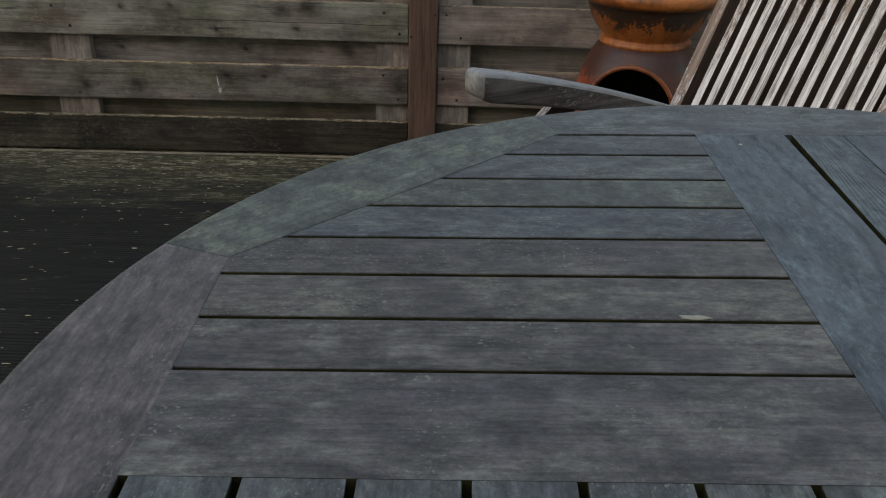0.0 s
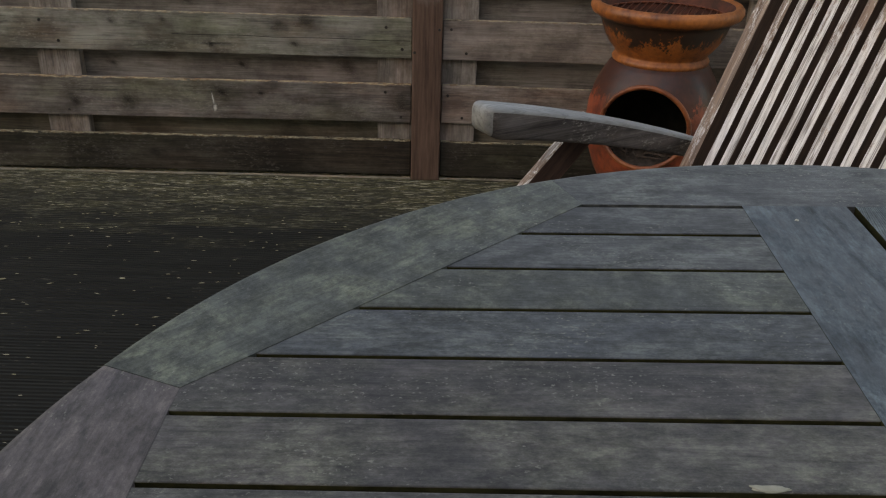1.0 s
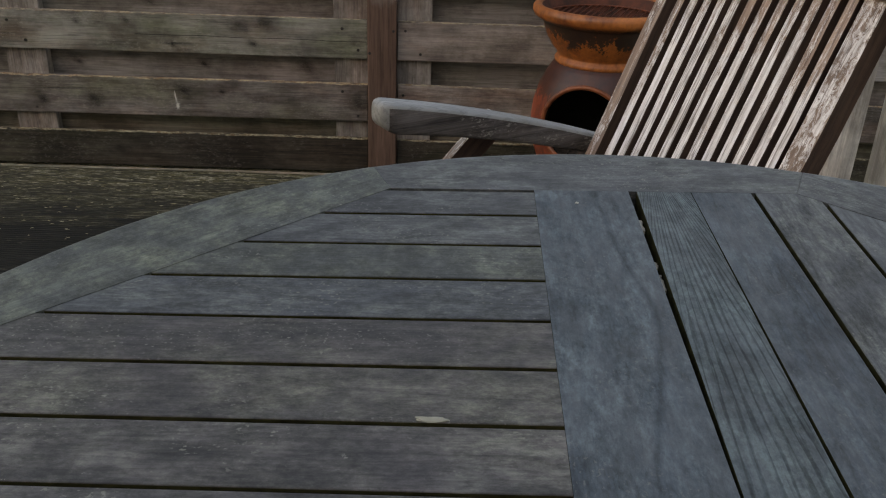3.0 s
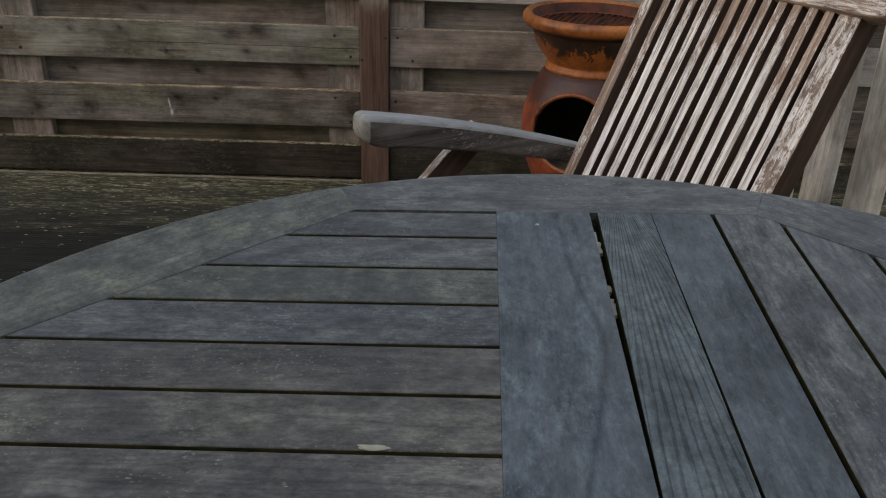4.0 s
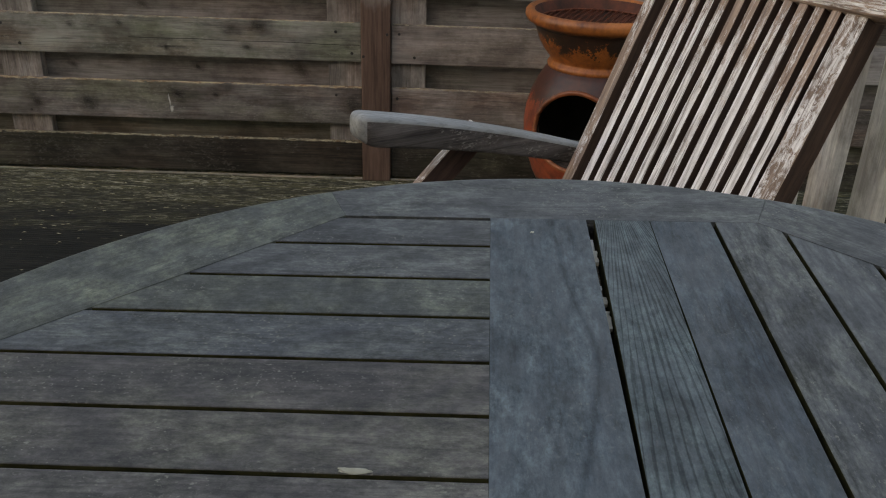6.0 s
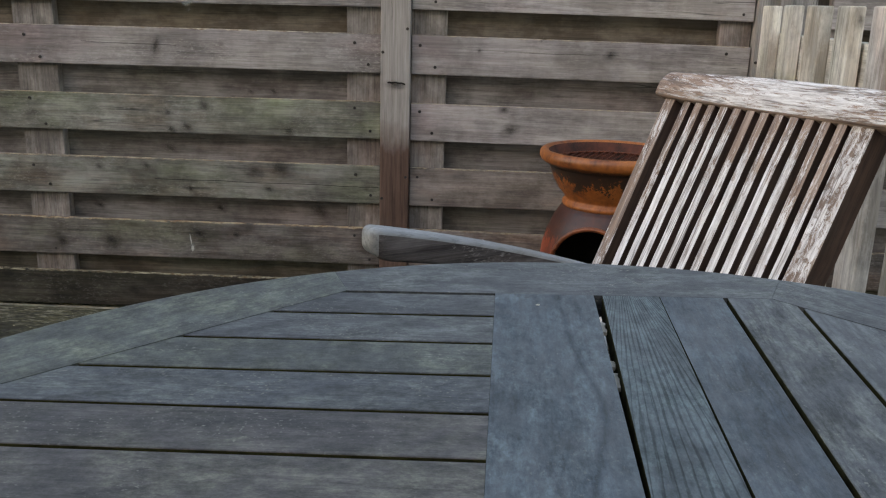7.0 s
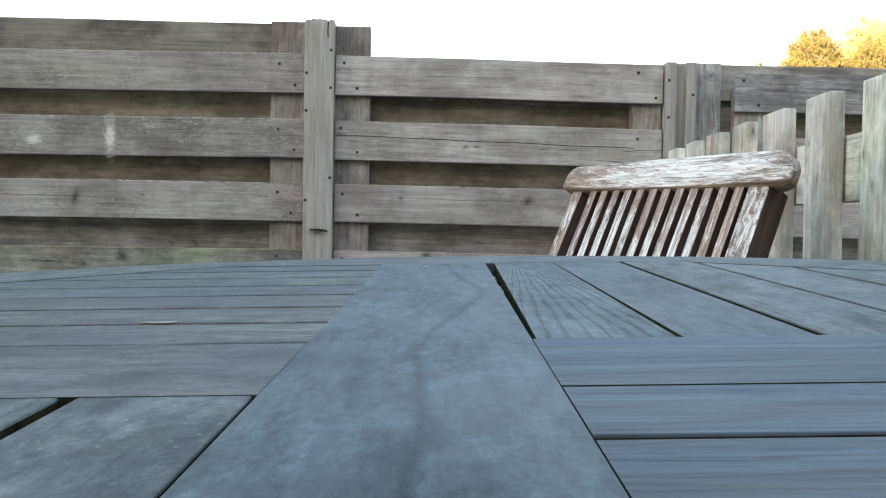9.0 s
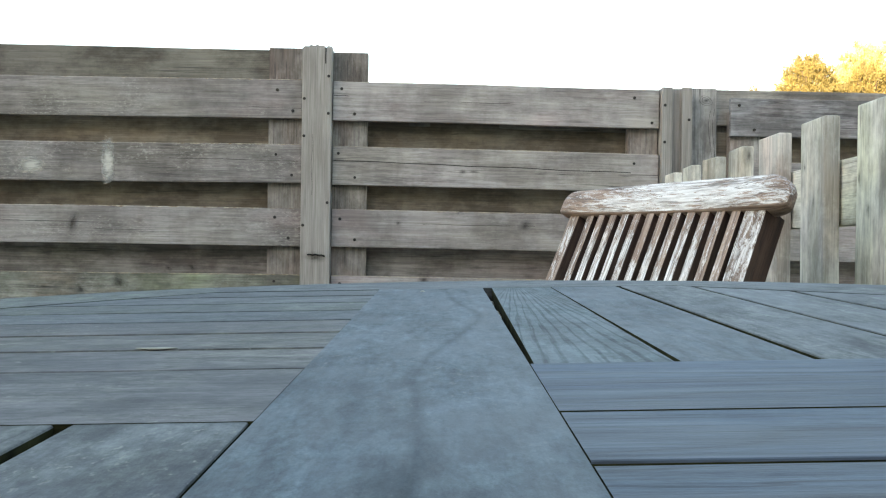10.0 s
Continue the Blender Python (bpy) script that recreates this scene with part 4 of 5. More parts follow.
# the big knot at the top of the far panel's first batten, with grain that bends round it
part("knot", knot_mesh, None, far_fence, "", pose(0.052, 0.0335, 1.240, 90, 0, 0) @ Matrix.Diagonal((0.022, 0.016, 0.03, 1)))
for r, squash, turn in ((0.013, 0.66, 0.5), (0.020, 0.7, 0.35)):
    ring = []
    for i in range(28):
        a = 2 * math.pi * i / 28
        x, z = r * math.cos(a) * (1 + 0.12 * math.sin(3 * a + r * 90)), r * squash * math.sin(a)
        ring.append((0.052 + x * math.cos(turn) + z * math.sin(turn), 0.0352, 1.240 - x * math.sin(turn) + z * math.cos(turn)))
    part("grain_ring", tube(ring, 0.00045, True, 5), CRACK, far_fence)
for dx, wide in ((0.0, 0.012), (0.010, 0.008)):
    part("grain_line", tube([(0.070 + dx - wide * math.sin(i * 0.26) * math.exp(-i / 16), 0.0352, 1.215 - 0.010 * i) for i in range(22)], 0.00045, False, 5), CRACK, far_fence)

# ---- picket fence along the side ----
pickets = thing("picket_fence", pose(0.694, 1.799, 0, 0, 0, -2.13), "pale green-tinged picket fence of thick upright boards", "fence")
PICKET_TOPS = (0.998, 0.999, 0.998, 0.997, 0.997, 0.997, 0.994)
rnd = random.Random(11)
for i in range(20):
    top = PICKET_TOPS[i] if i < 7 else 0.988 + rnd.uniform(-0.004, 0.004)
    wide = 0.106 + rnd.uniform(-0.002, 0.002)
    bm = plank(top, wide, 0.026, 0.004, 6, 0.0012, 40 + i)
    # tops sawn a little out of square
    skew = rnd.uniform(-0.03, 0.03)
    for v in bm.verts:
        if v.co.x > 0:
            v.co.x += skew * v.co.y * v.co.x / top
    part("picket", bm, PICKET_GREY if i in (4, 9, 13) else PICKET_WOOD, pickets, "",
         pose(0.013 + rnd.uniform(-0.002, 0.002), 0.0000 - 0.2165 * i + rnd.uniform(-0.003, 0.003), top / 2, rnd.uniform(-0.5, 0.5), -90, rnd.uniform(-2, 2)))
for z in (0.875, 0.22):
    part("rail", plank(4.3, 0.03, 0.105, 0.003, 10, 0.001, 4), PICKET_WOOD, pickets, "", pose(0.026 + 0.017, -2.10, z, 0, 0, 90))

for y, z, ry, rz in ((-1.06, 0.920, 0.008, 0.014), (-1.10, 0.860, 0.010, 0.020), (-1.27, 0.885, 0.009, 0.024), (-1.30, 0.840, 0.010, 0.018), (-0.76, 0.972, 0.030, 0.030)):
    part("knot", knot_mesh, None, pickets, "", pose(-0.0035, y, z, 0, -90, 0) @ Matrix.Diagonal((rz, ry, 0.004, 1)))

# ---- the round table ----
TILT_TABLE = pose(0.046, -0.4526, 0.7346) @ pose(0, 0, 0, 1.545) @ pose(0, 0, 0, 0, -1.663) @ Matrix.Diagonal((0.92, 0.92, 0.92, 1)) @ Matrix.Translation((0, 0, -0.74))
table = thing("garden_table", TILT_TABLE, "round weathered grey teak slatted garden table on decking", "table")
APO, RAD, MID, TOP, SLAT = 0.4675, 0.5690, 0.005, 0.74, 0.021
HALF = APO * math.tan(math.pi / 8)


def rim_board_mesh():
    pts = [(-HALF + 0.0002, APO), (HALF - 0.0002, APO)]
    for i in range(19):
        a = math.pi / 8 - 0.0004 - (math.pi / 4 - 0.0008) * i / 18
        pts.append((RAD * math.sin(a), RAD * math.cos(a)))
    bm = bmesh.new()
    low = [bm.verts.new((x, y - 0.52, -SLAT)) for x, y in pts]
    high = [bm.verts.new((x, y - 0.52, 0)) for x, y in pts]
    n = len(pts)
    bm.faces.new(high)
    bm.faces.new(low[::-1])
    sides = [bm.faces.new((low[i], low[(i + 1) % n], high[(i + 1) % n], high[i])) for i in range(n)]
    bmesh.ops.recalc_face_normals(bm, faces=bm.faces[:])
    arc = [e for e in bm.edges if abs(e.verts[0].co.z - e.verts[1].co.z) < 1e-6 and all(math.hypot(v.co.x, v.co.y + 0.52) > RAD - 0.002 for v in e.verts)]
    bmesh.ops.bevel(bm, geom=arc, offset=0.006, segments=3, affect="EDGES", profile=0.5)
    return bm


rim_bm = rim_board_mesh()
RIM_WOOD = {mat.name: mesh_of(rim_bm.copy(), mat) for mat in (TEAK_GREY, TEAK_BROWN, TEAK_GREEN, TEAK_SLATE, TEAK_BLUE)}
for k in range(8):
    part("rim_board", RIM_WOOD[(TEAK_SLATE, TEAK_GREEN, TEAK_BROWN, TEAK_GREY, TEAK_GREY, TEAK_BLUE, TEAK_BLUE, TEAK_SLATE)[k].name], None, table, "", pose(MID, 0, TOP + (0.0002 if k % 2 else 0.0), 0, 0, 45 * k) @ pose(0, 0.52, 0))


def slat(name, x0, x1, y0, y1, along, drop=0.0, cut=None, wood_type=None):
    """One top board between those limits, cut off at the octagon of the rim; along: 'x' or 'y'."""
    poly = [(x0, y0), (x1, y0), (x1, y1), (x0, y1)]
    if cut:
        poly = clip(poly, *cut)
    for k in range(8):
        a = math.pi / 4 * k
        poly = clip(poly, math.cos(a), math.sin(a), APO + 0.0004 + MID * math.cos(a))
        if len(poly) < 3:
            return
    cx, cy = sum(p[0] for p in poly) / len(poly), sum(p[1] for p in poly) / len(poly)
    pts = [(x - cx, y - cy) for x, y in poly]
    if along == "y":
        pts = [(y, -x) for x, y in pts]
    bm = prism(pts, -SLAT, 0, 0.0008 if name == "slat" else 0.0, 2, True)
    bm.normal_update()
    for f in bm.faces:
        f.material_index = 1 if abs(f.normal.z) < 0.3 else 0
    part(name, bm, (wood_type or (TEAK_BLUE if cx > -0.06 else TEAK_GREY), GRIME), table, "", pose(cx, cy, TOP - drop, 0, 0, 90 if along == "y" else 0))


GAP = 0.0041
rnd = random.Random(21)
slat("centre_board", -0.0507, 0.0392, -APO, APO, "y", 0.0, None, TEAK_CENTRE)
for k in range(7):
    slat("slat", -0.6, -0.0509, 0.47 - 0.06 * (k + 1) + GAP / 2, (0.47 - 0.06 * k - GAP / 2 if k else 0.4625), "x", rnd.uniform(0.0001, 0.0003), None,
         (TEAK_SLATE, TEAK_SLATE, TEAK_GREEN, TEAK_SLATE, TEAK_DARK, TEAK_DARK, TEAK_GREY)[k])
slat("cross_board", -0.6, -0.0509, -0.0448, 0.05 - GAP / 2, "x", 0.0, None, TEAK_GREY)
for k in range(8):
    slat("slat", -0.1068 - 0.0588 * k + 0.0026, (-0.0523 if k == 0 else -0.1068 - 0.0588 * (k - 1) - 0.0026), -0.6, -0.0450, "y", rnd.uniform(0.0001, 0.0003), None, TEAK_SLATE)
EDGES = (0.0400, 0.0992, 0.1575, 0.2183, 0.2780, 0.3380, 0.3980, 0.4580)
for k in range(7):
    g0, g1 = (-0.0006 if k == 1 else GAP / 2), (0.0006 if k == 0 else GAP / 2)
    slat("slat", EDGES[k] + (0 if k == 0 else g0), EDGES[k + 1] - g1, 0.0525, 0.6, "y", rnd.uniform(0.0001, 0.0003), (-1, 0.0143, -0.0405) if k == 0 else (-1, -0.0046, -0.10103) if k == 1 else None, TEAK_FAN if k == 0 else TEAK_FLECK if k >= 2 else None)
slat("cross_board", 0.0396, 0.6, -0.0370, 0.0523, "x", 0.0, None, TEAK_DEEP)
for k in range(7):
    slat("slat", 0.0398, 0.6, -0.0376 - 0.0570 * (k + 1) + 0.0018, -0.0376 - 0.0570 * k - (0.0018 if k else 0.0002), "x", rnd.uniform(0.0001, 0.0003), None, TEAK_DEEP)
# frame under the top, and the legs
for k in range(8):
    b, m = bar((0.40 * math.cos(math.pi / 8 + k * math.pi / 4), 0.40 * math.sin(math.pi / 8 + k * math.pi / 4), 0.68),
               (0.40 * math.cos(math.pi / 8 + (k + 1) * math.pi / 4), 0.40 * math.sin(math.pi / 8 + (k + 1) * math.pi / 4), 0.68), 0.022, 0.07)
    part("apron", b, TABLE_UNDER, table, "", m)
for y in (-0.25, 0.25):
    part("bearer", plank(0.72, 0.05, 0.03, 0.002), TABLE_UNDER, table, "", pose(0, y, TOP - SLAT - 0.016))
for sx in (-1, 1):
    for sy in (-1, 1):
        lift = TILT_TABLE[2]
        foot = (0.002 - lift[3] - lift[0] * sx * 0.29 - lift[1] * sy * 0.27) / lift[2]
        b, m = bar((sx * 0.29, sy * 0.27, 0.715), (sx * 0.29, sy * 0.27, foot), 0.055, 0.055, (1, 0, 0), 0.004)
        part("leg", b, TABLE_UNDER, table, "", m)


def on_table(x, y):
    """A pose on the table's top at a place of the plan."""
    return TILT_TABLE @ pose(x - 0.05, y + 0.47, TOP)


def blob(rx, ry, rz, seed, mat):
    bm = bmesh.new()
    bmesh.ops.create_icosphere(bm, subdivisions=3, radius=1.0)
    for v in bm.verts:
        n = noise.noise(v.co * 1.7 + Vector((seed, 0, 0)))
        v.co = Vector((v.co.x * rx * (1 + 0.5 * n), v.co.y * ry * (1 + 0.6 * n), max(v.co.z, -0.05) * rz))
    return mesh_of(bm, mat, smooth=True)


dropping = new("dried_splash", blob(0.0112, 0.0027, 0.0003, 3, SPLASH))
dropping.matrix_basis = on_table(-0.0813, -0.3557)
tagged(dropping, "small pale dried splash on a table slat", "stain")
dot = new("dried_spot", blob(0.0017, 0.0017, 0.0008, 5, CHIP))
dot.matrix_basis = on_table(0.0377, -0.031)
tagged(dot, "tiny white dried spot on the table", "stain")
for x, y, l in ((0.0925, -0.063, 0.024), (0.0922, -0.138, 0.010), (0.0920, -0.168, 0.026)):
    bit = new("plant_scrap", mesh_of(plank(l, 0.0045, 0.004, 0.001, 5, 0.0008, int(l * 1000)), CHIP))
    bit.matrix_basis = on_table(x, y) @ pose(0, 0, -0.009, 0, 0, 88)
    tagged(bit, "pale dry plant scrap wedged in the table joint", "debris", "scraps in the joint")

# ---- the reclining chair ----
CHAIR = pose(0.2668, 0.8054, 0.0463, 0, 0, -56.58) @ Matrix.Diagonal((0.9612, 0.9612, 0.9612, 1))
chair = thing("garden_armchair", CHAIR, "folding wooden garden armchair with flaking white slatted back", "chair")
LEAN_BACK, RAIL_Z = 0.485, 0.824


def back_point(a, z, out=0.0):
    """A place on the front of the backrest: across, height; out: metres behind that front."""
    c = 1 / math.hypot(1, LEAN_BACK)
    return Vector((a, -LEAN_BACK * (RAIL_Z - z) + out * c, z - out * c * LEAN_BACK))


def two_tone(bm, front):
    """Gives the faces that look along front the second material."""
    front = Vector(front).normalized()
    bm.normal_update()
    for f in bm.faces:
        f.material_index = 1 if f.normal.dot(front) > 0.6 else 0
    return bm


def back_bar(name, a, w, d, z0, z1, seed, label="", face=PEELING):
    p, q = back_point(a, z0, d / 2), back_point(a, z1, d / 2)
    x = (q - p).normalized()
    y = Vector((1, 0, 0))
    z = x.cross(y)
    m = Matrix((x, y, z)).transposed().to_4x4()
    m.translation = (p + q) / 2
    bm = plank((q - p).length, w, d, 0.0022, 8, 0.0006, seed)
    part(name, two_tone(bm, m.to_3x3().inverted() @ Vector((0, -1, 0.485))), (CHAIR_BROWN, face), chair, label, m)


back_bar("stile", 0.0195, 0.024, 0.045, 0.30, RAIL_Z + 0.004, 1, face=PEELING_BROWN)
back_bar("stile", 0.402, 0.036, 0.045, 0.30, RAIL_Z + 0.004, 2, face=PEELING_STILE)
for k in range(12):
    back_bar("back_slat", 0.0613 + 0.0280 * k, 0.0160, 0.024, 0.42, RAIL_Z + 0.004, 10 + k)


def top_rail():
    """The rail across the top of the back, crowned, with rounded ends."""
    bm = bmesh.new()
    a0, a1, d = -0.013, 0.455, 0.036
    rings = []
    for i in range(33):
        t = 0.5 - 0.5 * math.cos(math.pi * i / 32)
        a = a0 + (a1 - a0) * t
        crown = 0.041 + 0.017 * math.sin(math.pi * (0.05 + t * 0.75)) ** 0.8
        end = min(t, 1 - t) * (a1 - a0)
        soft = 0.024 + 0.012 * t
        cut = 0 if end > soft else soft - math.sqrt(max(0, soft * soft - (soft - end) ** 2))
        lo, hi = 0.0 + cut * 0.15, crown - cut * 0.8
        back = 0.012 * (2 * t - 1) ** 2
        ring = []
        for s, o in ((lo + 0.003, 0.0), (hi - 0.006, 0.0), (hi - 0.0015, 0.003), (hi, 0.009), (hi, d - 0.007), (hi - 0.006, d), (lo + 0.003, d), (lo, d - 0.003), (lo, 0.003)):
            c = 1 / math.hypot(1, LEAN_BACK)
            o2 = o - back - 0.004 + (cut * 0.25 if o < d / 2 else -cut * 0.35)
            ring.append(bm.verts.new((a, s * c * LEAN_BACK + o2 * c, s * c - o2 * c * LEAN_BACK)))
        rings.append(ring)
    n = len(rings[0])
    for i in range(32):
        for j in range(n):
            face = bm.faces.new((rings[i][j], rings[i][(j + 1) % n], rings[i + 1][(j + 1) % n], rings[i + 1][j]))
            face.material_index = 1 if j < 4 else 0
    bm.faces.new(rings[0][::-1])
    bm.faces.new(rings[-1])
    bmesh.ops.recalc_face_normals(bm, faces=bm.faces[:])
    return bm


part("top_rail", top_rail(), (PEELING_BROWN, PEELING_RAIL), chair, "bleached flaking top rail", pose(0, 0, RAIL_Z - 0.003), smooth=True)
b, m = bar(back_point(0.034, 0.43, 0.017), back_point(0.385, 0.43, 0.017), 0.045, 0.03)
part("lower_rail", b, CHAIR_BROWN, chair, "", m)
for a in (0.017, 0.408):
    b, m = bar((a, -0.19, 0.385), (a, -0.66, 0.405), 0.03, 0.045)
    part("seat_rail", b, CHAIR_BROWN, chair, "", m)
for k in range(8):
    y = -0.22 - 0.058 * k
    part("seat_slat", two_tone(plank(0.42, 0.045, 0.018, 0.003), (0, 0, 1)), (CHAIR_BROWN, ARM_GREY), chair, "", pose(0.2125, y, 0.418 + 0.0008 * k + 0.009))


def arm_mesh():
    """An armrest, swept along its length (x from the rear to the front), bowed up and rounded at the tip."""
    bm = bmesh.new()
    rings, n = [], 45
    for i in range(n):
        t = math.sin(math.pi / 2 * i / (n - 1))
        f = 0.02 + 0.535 * t
        top = 0.476 + 0.372 * f - 0.168 * f * f
        thick = 0.035 + 0.028 * f
        end = (1 - t) * 0.535

        def pinch(soft):
            return 0 if end > soft else 1 - math.sqrt(max(0.0, 1 - ((soft - end) / soft) ** 2))

        w = 0.028 - 0.004 * (1 - t) - pinch(0.024) * 0.019
        hi, lo = top - pinch(0.02) * 0.016, top - thick + pinch(0.036) * 0.022
        r = min(0.006, w * 0.4)
        ring = [(-w + r, lo), (-w + r * 0.3, lo + r * 0.3), (-w, lo + r), (-w, hi - r), (-w + r * 0.3, hi - r * 0.3), (-w + r, hi),
                (w - r, hi), (w - r * 0.3, hi - r * 0.3), (w, hi - r), (w, lo + r), (w - r * 0.3, lo + r * 0.3), (w - r, lo)]
        rings.append([bm.verts.new((f, y, z)) for y, z in ring])
    m = len(rings[0])
    for i in range(n - 1):
        for j in range(m):
            face = bm.faces.new((rings[i][j], rings[i][(j + 1) % m], rings[i + 1][(j + 1) % m], rings[i + 1][j]))
            face.material_index = 1 if 3 <= j <= 7 or rings[i][j].co.x > 0.541 else 0
    bm.faces.new(rings[0][::-1])
    bm.faces.new(rings[-1]).material_index = 1
    bmesh.ops.recalc_face_normals(bm, faces=bm.faces[:])
    me = mesh_of(bm, ARM_SIDE, ARM_GREY, smooth=True)
    me.polygons[len(me.polygons) - 1].use_smooth = False
    return me


ARM_SIDE = pine("scratched_dark_teak", (0.048, 0.041, 0.038), (0.175, 0.155, 0.146), (PURPLE, PALE), 0.5, 0.0, 0.3, 0.0, (0.3, 0.29, 0.27), 0.05)
arm = arm_mesh()
for a in (-0.048, 0.475):
    part("armrest", arm, None, chair, "weathered grey armrest", pose(a, 0, 0, 0, 0, -90))
    inset = -0.045 if a < 0 else 0.0
    b, m = bar((a + inset, -0.286, 0.552), (a + inset, -0.500, 0.360), 0.02, 0.05)
    part("arm_strut", two_tone(b, (0, 0, 1)), (CHAIR_BROWN, PEELING_STILE), chair, "", m)
for a in (-0.012, 0.448):
    b, m = bar((a, -0.17, 0.44), (a, -0.62, -0.034), 0.022, 0.042)
    part("leg", b, CHAIR_BROWN, chair, "", m)
    b, m = bar((a, -0.62, 0.38), (a, -0.02, -0.034), 0.02, 0.04)
    part("leg", b, CHAIR_BROWN, chair, "", m)
b, m = bar((-0.012, -0.605, -0.015), (0.448, -0.605, -0.015), 0.02, 0.03)
part("stretcher", b, CHAIR_BROWN, chair, "", m)

# ---- the clay stove ----
STOVE = pose(0.287, 1.6205, 0.0, 0, 0, -20) @ Matrix.Diagonal((0.99, 0.99, 1.03, 1))
stove = thing("clay_chimenea", STOVE, "small clay chimenea, sooty orange bowl over dark red belly", "stove")
BODY = [(0.098, 0.0), (0.104, 0.006), (0.104, 0.05), (0.100, 0.062), (0.108, 0.09), (0.126, 0.13), (0.147, 0.17), (0.165, 0.22), (0.175, 0.27), (0.178, 0.305),
        (0.174, 0.345), (0.163, 0.385), (0.147, 0.42), (0.130, 0.447), (0.120, 0.458)]


def fine(profile, parts):
    """The profile with each step cut into smaller ones."""
    out = []
    for (r0, z0), (r1, z1) in zip(profile, profile[1:]):
        for i in range(parts):
            out.append((r0 + (r1 - r0) * i / parts, z0 + (z1 - z0) * i / parts))
    return out + [profile[-1]]


MOUTH_Z, MOUTH_W, MOUTH_H = 0.317, 0.124, 0.101
MOUTH_TURN = -math.pi / 2


def in_mouth(a, z, grow=1.0):
    d = (a - MOUTH_TURN + math.pi) % (2 * math.pi) - math.pi
    return (d * 0.175 / MOUTH_W) ** 2 + ((z - MOUTH_Z) / MOUTH_H) ** 2 < grow


body_fine = fine(BODY, 5)
inner = [(max(r - 0.014, 0.02), z) for r, z in body_fine if z > 0.075]
part("belly", lathe(body_fine, 120, lambda a, z, j: not in_mouth(a, z)), CLAY_BODY, stove, "dark red clay belly", smooth=True)
part("lining", lathe([(0.01, 0.09)] + inner, 120, lambda a, z, j: not in_mouth(a, z)), SOOT, stove, "soot-black inside", smooth=True)


def radius_at(z):
    for (r0, z0), (r1, z1) in zip(BODY, BODY[1:]):
        if z0 <= z <= z1:
            return r0 + (r1 - r0) * (z - z0) / max(z1 - z0, 1e-6)
    return BODY[-1][0]


lip = []
for i in range(64):
    s = 2 * math.pi * i / 64
    z = MOUTH_Z + MOUTH_H * math.sin(s)
    a = MOUTH_TURN + MOUTH_W * math.cos(s) / 0.175
    r = radius_at(z) - 0.003
    lip.append((r * math.cos(a), r * math.sin(a), z))
part("mouth_rim", tube(lip, 0.0062, True, 10), CLAY_RIM, stove, "raised orange rim of the mouth", smooth=True)
BOWL = [(0.118, 0.452), (0.124, 0.456), (0.1255, 0.463), (0.122, 0.469), (0.117, 0.474), (0.122, 0.482), (0.138, 0.500), (0.152, 0.522), (0.161, 0.545), (0.166, 0.560),
        (0.176, 0.566), (0.188, 0.573), (0.193, 0.583), (0.192, 0.593), (0.186, 0.600), (0.178, 0.601), (0.169, 0.596), (0.160, 0.580), (0.152, 0.556), (0.142, 0.53), (0.12, 0.50), (0.06, 0.486), (0.004, 0.484)]
part("bowl", lathe(fine(BOWL[:17], 2), 72), CLAY_BOWL, stove, "sooty orange clay bowl with a rolled rim", smooth=True)
part("bowl_inside", lathe(fine(BOWL[16:], 2), 72), EMBER_CLAY, stove, "sooty inside of the bowl", smooth=True)
bm = bmesh.new()
for i in range(-8, 9):
    x = i * 0.0172
    half = math.sqrt(max(0.0, 0.155 ** 2 - x * x))
    t = tube([(x, -half, 0.571), (x, half, 0.571)], 0.0019, False, 6)
    me = bpy.data.meshes.new("wire")
    t.to_mesh(me)
    t.free()
    bm.from_mesh(me)
    bpy.data.meshes.remove(me)
part("grate", bm, RUST, stove, "rusty wire grate", smooth=True)
part("grate_ring", tube([(0.155 * math.cos(2 * math.pi * i / 40), 0.155 * math.sin(2 * math.pi * i / 40), 0.571) for i in range(40)], 0.0028, True, 6), RUST, stove, "", smooth=True)

# ash and twigs in the belly
rnd = random.Random(4)
bm = lathe([(0.142, 0.206), (0.09, 0.211), (0.04, 0.217), (0.002, 0.219)], 40)
for v in bm.verts:
    v.co.z += 0.006 * noise.noise(v.co * 30)
for i in range(16):
    a, r, turn = rnd.uniform(-2.9, -0.2), rnd.uniform(0.03, 0.1), rnd.uniform(0, 3.1)
    c = Vector((r * math.cos(a), r * math.sin(a), 0.223 + rnd.uniform(0, 0.008)))
    d = Vector((math.cos(turn), math.sin(turn), rnd.uniform(-0.15, 0.15))) * rnd.uniform(0.015, 0.04)
    one = tube([c - d, c + Vector((0, 0, 0.003)), c + d], rnd.uniform(0.0014, 0.003), False, 5)
    me = bpy.data.meshes.new("twig")
    one.to_mesh(me)
    one.free()
    bm.from_mesh(me)
    bpy.data.meshes.remove(me)
ash = new("ash_and_twigs", mesh_of(bm, plain("ash", (0.02, 0.016, 0.013), (0.12, 0.09, 0.07), 60, 0.95)))
ash.matrix_basis = STOVE
tagged(ash, "burnt twigs on grey ash inside the clay stove", "ash", kind="stuff")

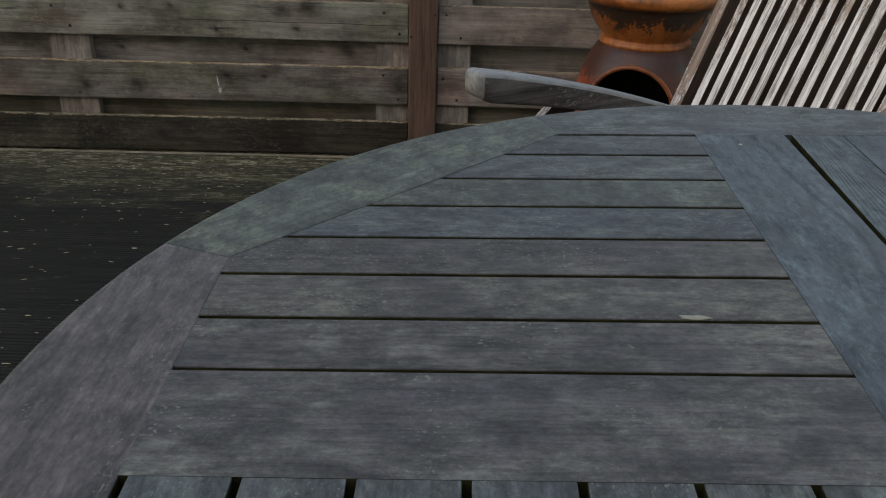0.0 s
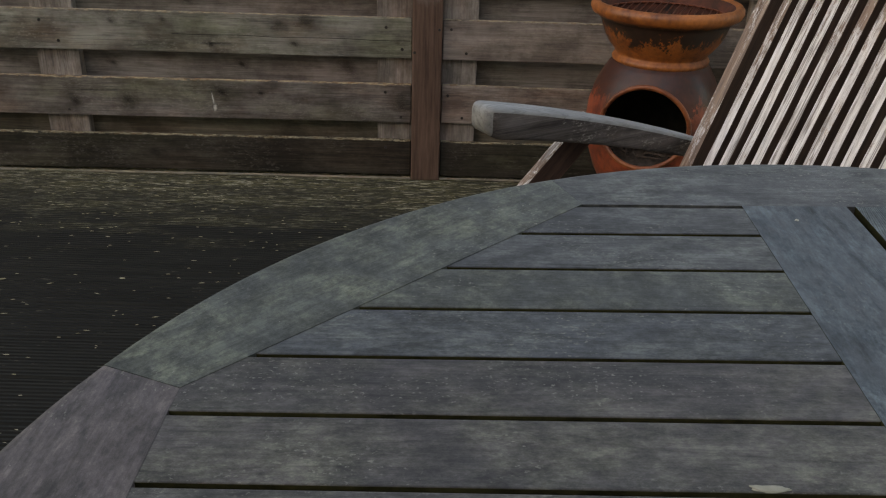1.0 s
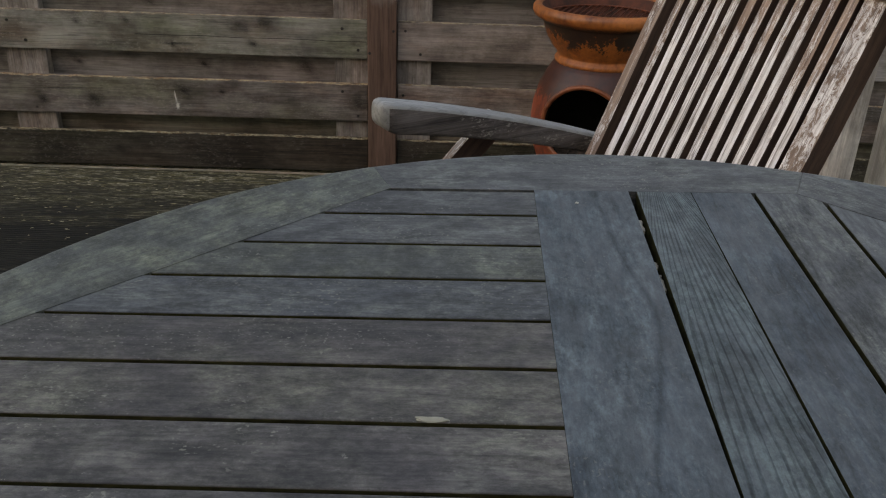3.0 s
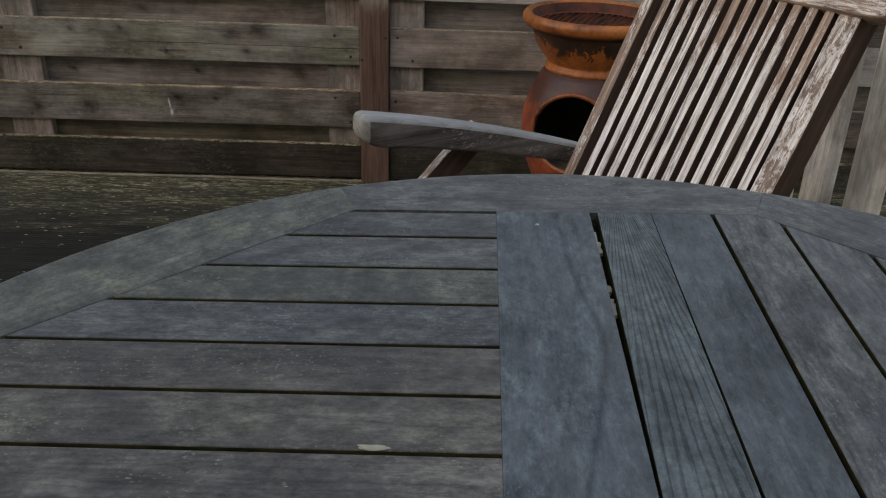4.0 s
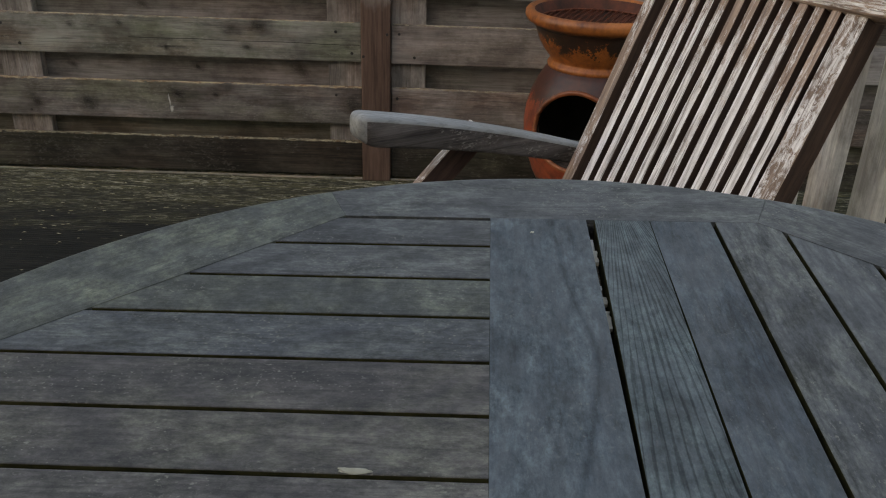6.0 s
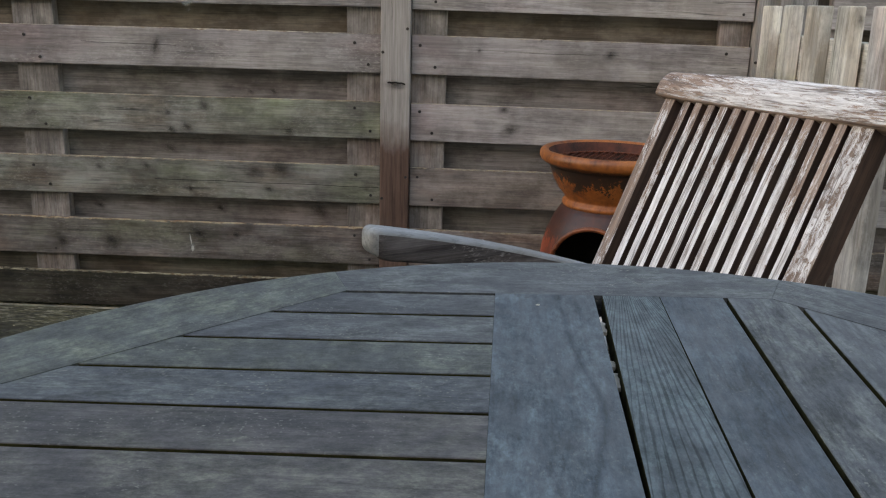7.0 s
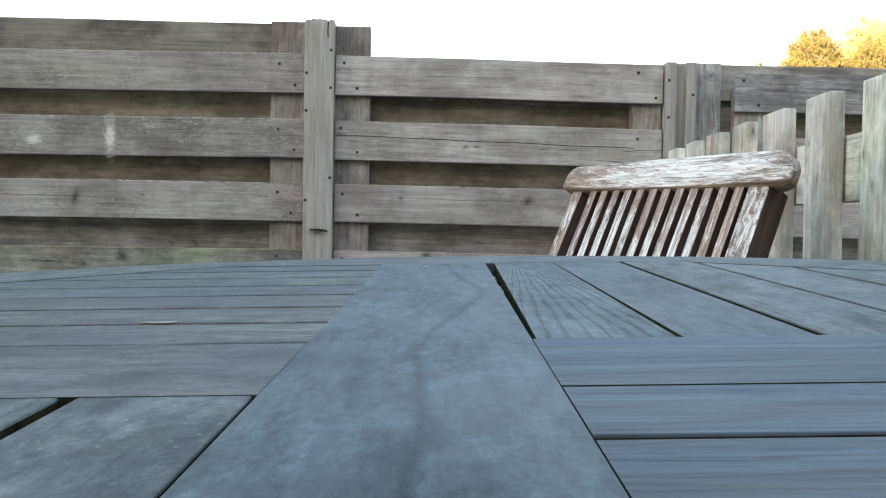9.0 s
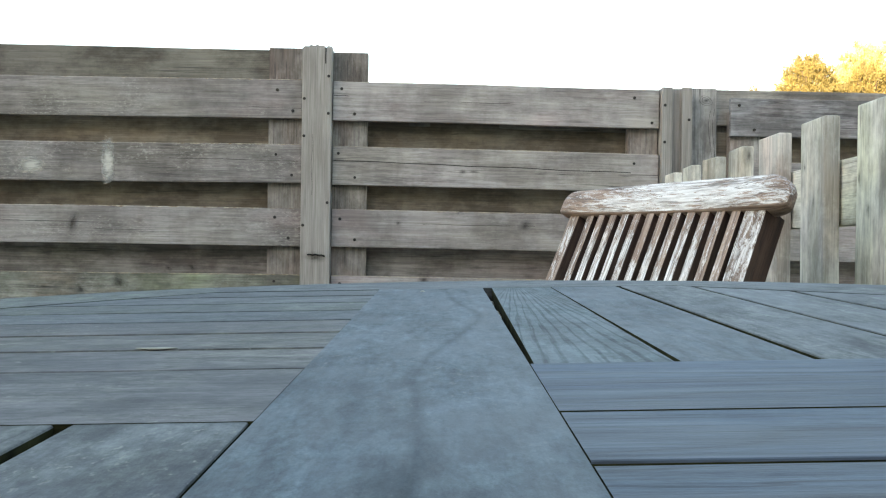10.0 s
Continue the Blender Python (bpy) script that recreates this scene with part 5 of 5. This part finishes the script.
# ---- trees far off ----
def tree(x, y, height, spread, depth, clumps, leaf, label, seed, puff=0.13):
    """A tapered trunk, limbs, and a domed crown of separate puffs of foliage with gaps between them; depth: how far the crown hangs down."""
    rnd = random.Random(seed)
    t = thing("conifer_tree", pose(x, y, -0.16), label, "tree", "trees beyond the fence")
    part("trunk", lathe([(0.22, 0), (0.16, height * 0.3), (0.09, height * 0.7), (0.02, height * 0.97)], 10), BARK, t, smooth=True)
    tips = []
    for i in range(clumps):
        a, up = rnd.random() * 2 * math.pi, rnd.uniform(-0.25, 1.0)
        flat = math.sqrt(max(0.0, 1 - up * up))
        grow = rnd.uniform(0.62, 1.0) * (1 + 0.10 * math.sin(3 * a + seed) + 0.06 * math.sin(7 * a))
        tips.append(Vector((math.cos(a) * flat * spread * grow, math.sin(a) * flat * spread * grow, height - depth + up * depth * grow)))
    bm = bmesh.new()
    for q in tips[::6]:
        p = Vector((0, 0, max(height * 0.4, q.z - q.xy.length * 0.8 - 0.2)))
        one = tube([p, p.lerp(q, 0.5) + Vector((0, 0, -0.05)), q], 0.025, False, 5)
        me = bpy.data.meshes.new("limb")
        one.to_mesh(me)
        one.free()
        bm.from_mesh(me)
        bpy.data.meshes.remove(me)
    part("limbs", bm, BARK, t)
    verts, faces = [], []
    for q in tips:
        lean = Vector((q.x * 0.25, q.y * 0.25, 0.6)).normalized()
        size = puff * rnd.uniform(0.6, 1.25)
        for i in range(60):
            off = Vector((rnd.gauss(0, 0.4), rnd.gauss(0, 0.4), rnd.gauss(0, 0.4)))
            c = q + off * size + lean * rnd.uniform(-0.4, 0.9) * size
            d = (off + lean * rnd.uniform(0.3, 1.2)).normalized() * size * rnd.uniform(0.3, 0.6)
            w = d.cross(Vector((rnd.gauss(0, 1), rnd.gauss(0, 1), rnd.gauss(0, 1)))).normalized() * size * 0.11
            k = len(verts)
            verts += [c - w, c + w, c + d + w * 0.3, c + d - w * 0.3]
            faces.append((k, k + 1, k + 2, k + 3))
    me = bpy.data.meshes.new("crown")
    me.from_pydata([tuple(v) for v in verts], [], faces)
    me.materials.append(leaf)
    part("crown", me, None, t)


tree(11.88, 28.0, 7.25, 1.04, 1.35, 420, LEAF, "sunlit golden conifer beyond the fence", 1)
tree(14.15, 28.6, 7.15, 0.92, 1.20, 380, LEAF, "sunlit golden conifer beyond the fence", 2)
tree(10.24, 28.4, 6.42, 0.16, 0.40, 14, LEAF, "sunlit golden conifer tip just over the fence", 3, 0.07)
tree(20.6, 42.6, 11.2, 1.7, 2.4, 420, LEAF_PALE, "pale yellow tree farther off", 4, 0.22)

# ---- litter on the deck ----
rnd = random.Random(17)
verts, faces = [], []
for i in range(900):
    x, y = rnd.uniform(-2.6, 0.3), rnd.triangular(-0.4, 1.9, 1.7)
    a, l, w = rnd.gauss(0, 0.2), rnd.uniform(0.002, 0.009), rnd.uniform(0.0007, 0.0018)
    if rnd.random() < 0.02:
        l, w = rnd.uniform(0.008, 0.013), rnd.uniform(0.003, 0.005)
    k = len(verts)
    for sx, sy, h in ((-1, -0.3, 0), (-0.2, -1, 0), (1, -0.2, 0), (0.4, 0.9, 0), (-0.6, 0.7, 0)):
        px, py = sx * l, sy * w
        verts.append((x + px * math.cos(a) - py * math.sin(a), y + px * math.sin(a) + py * math.cos(a), 0.0012 + rnd.uniform(0, 0.001)))
    verts.append((x, y, 0.003))
    faces += [(k + j, k + (j + 1) % 5, k + 5) for j in range(5)]
me = bpy.data.meshes.new("flakes")
me.from_pydata(verts, [], faces)
me.materials.append(LITTER)
tagged(new("deck_litter", me), "small pale leaf and lichen flakes scattered on the decking", "litter", kind="stuff")
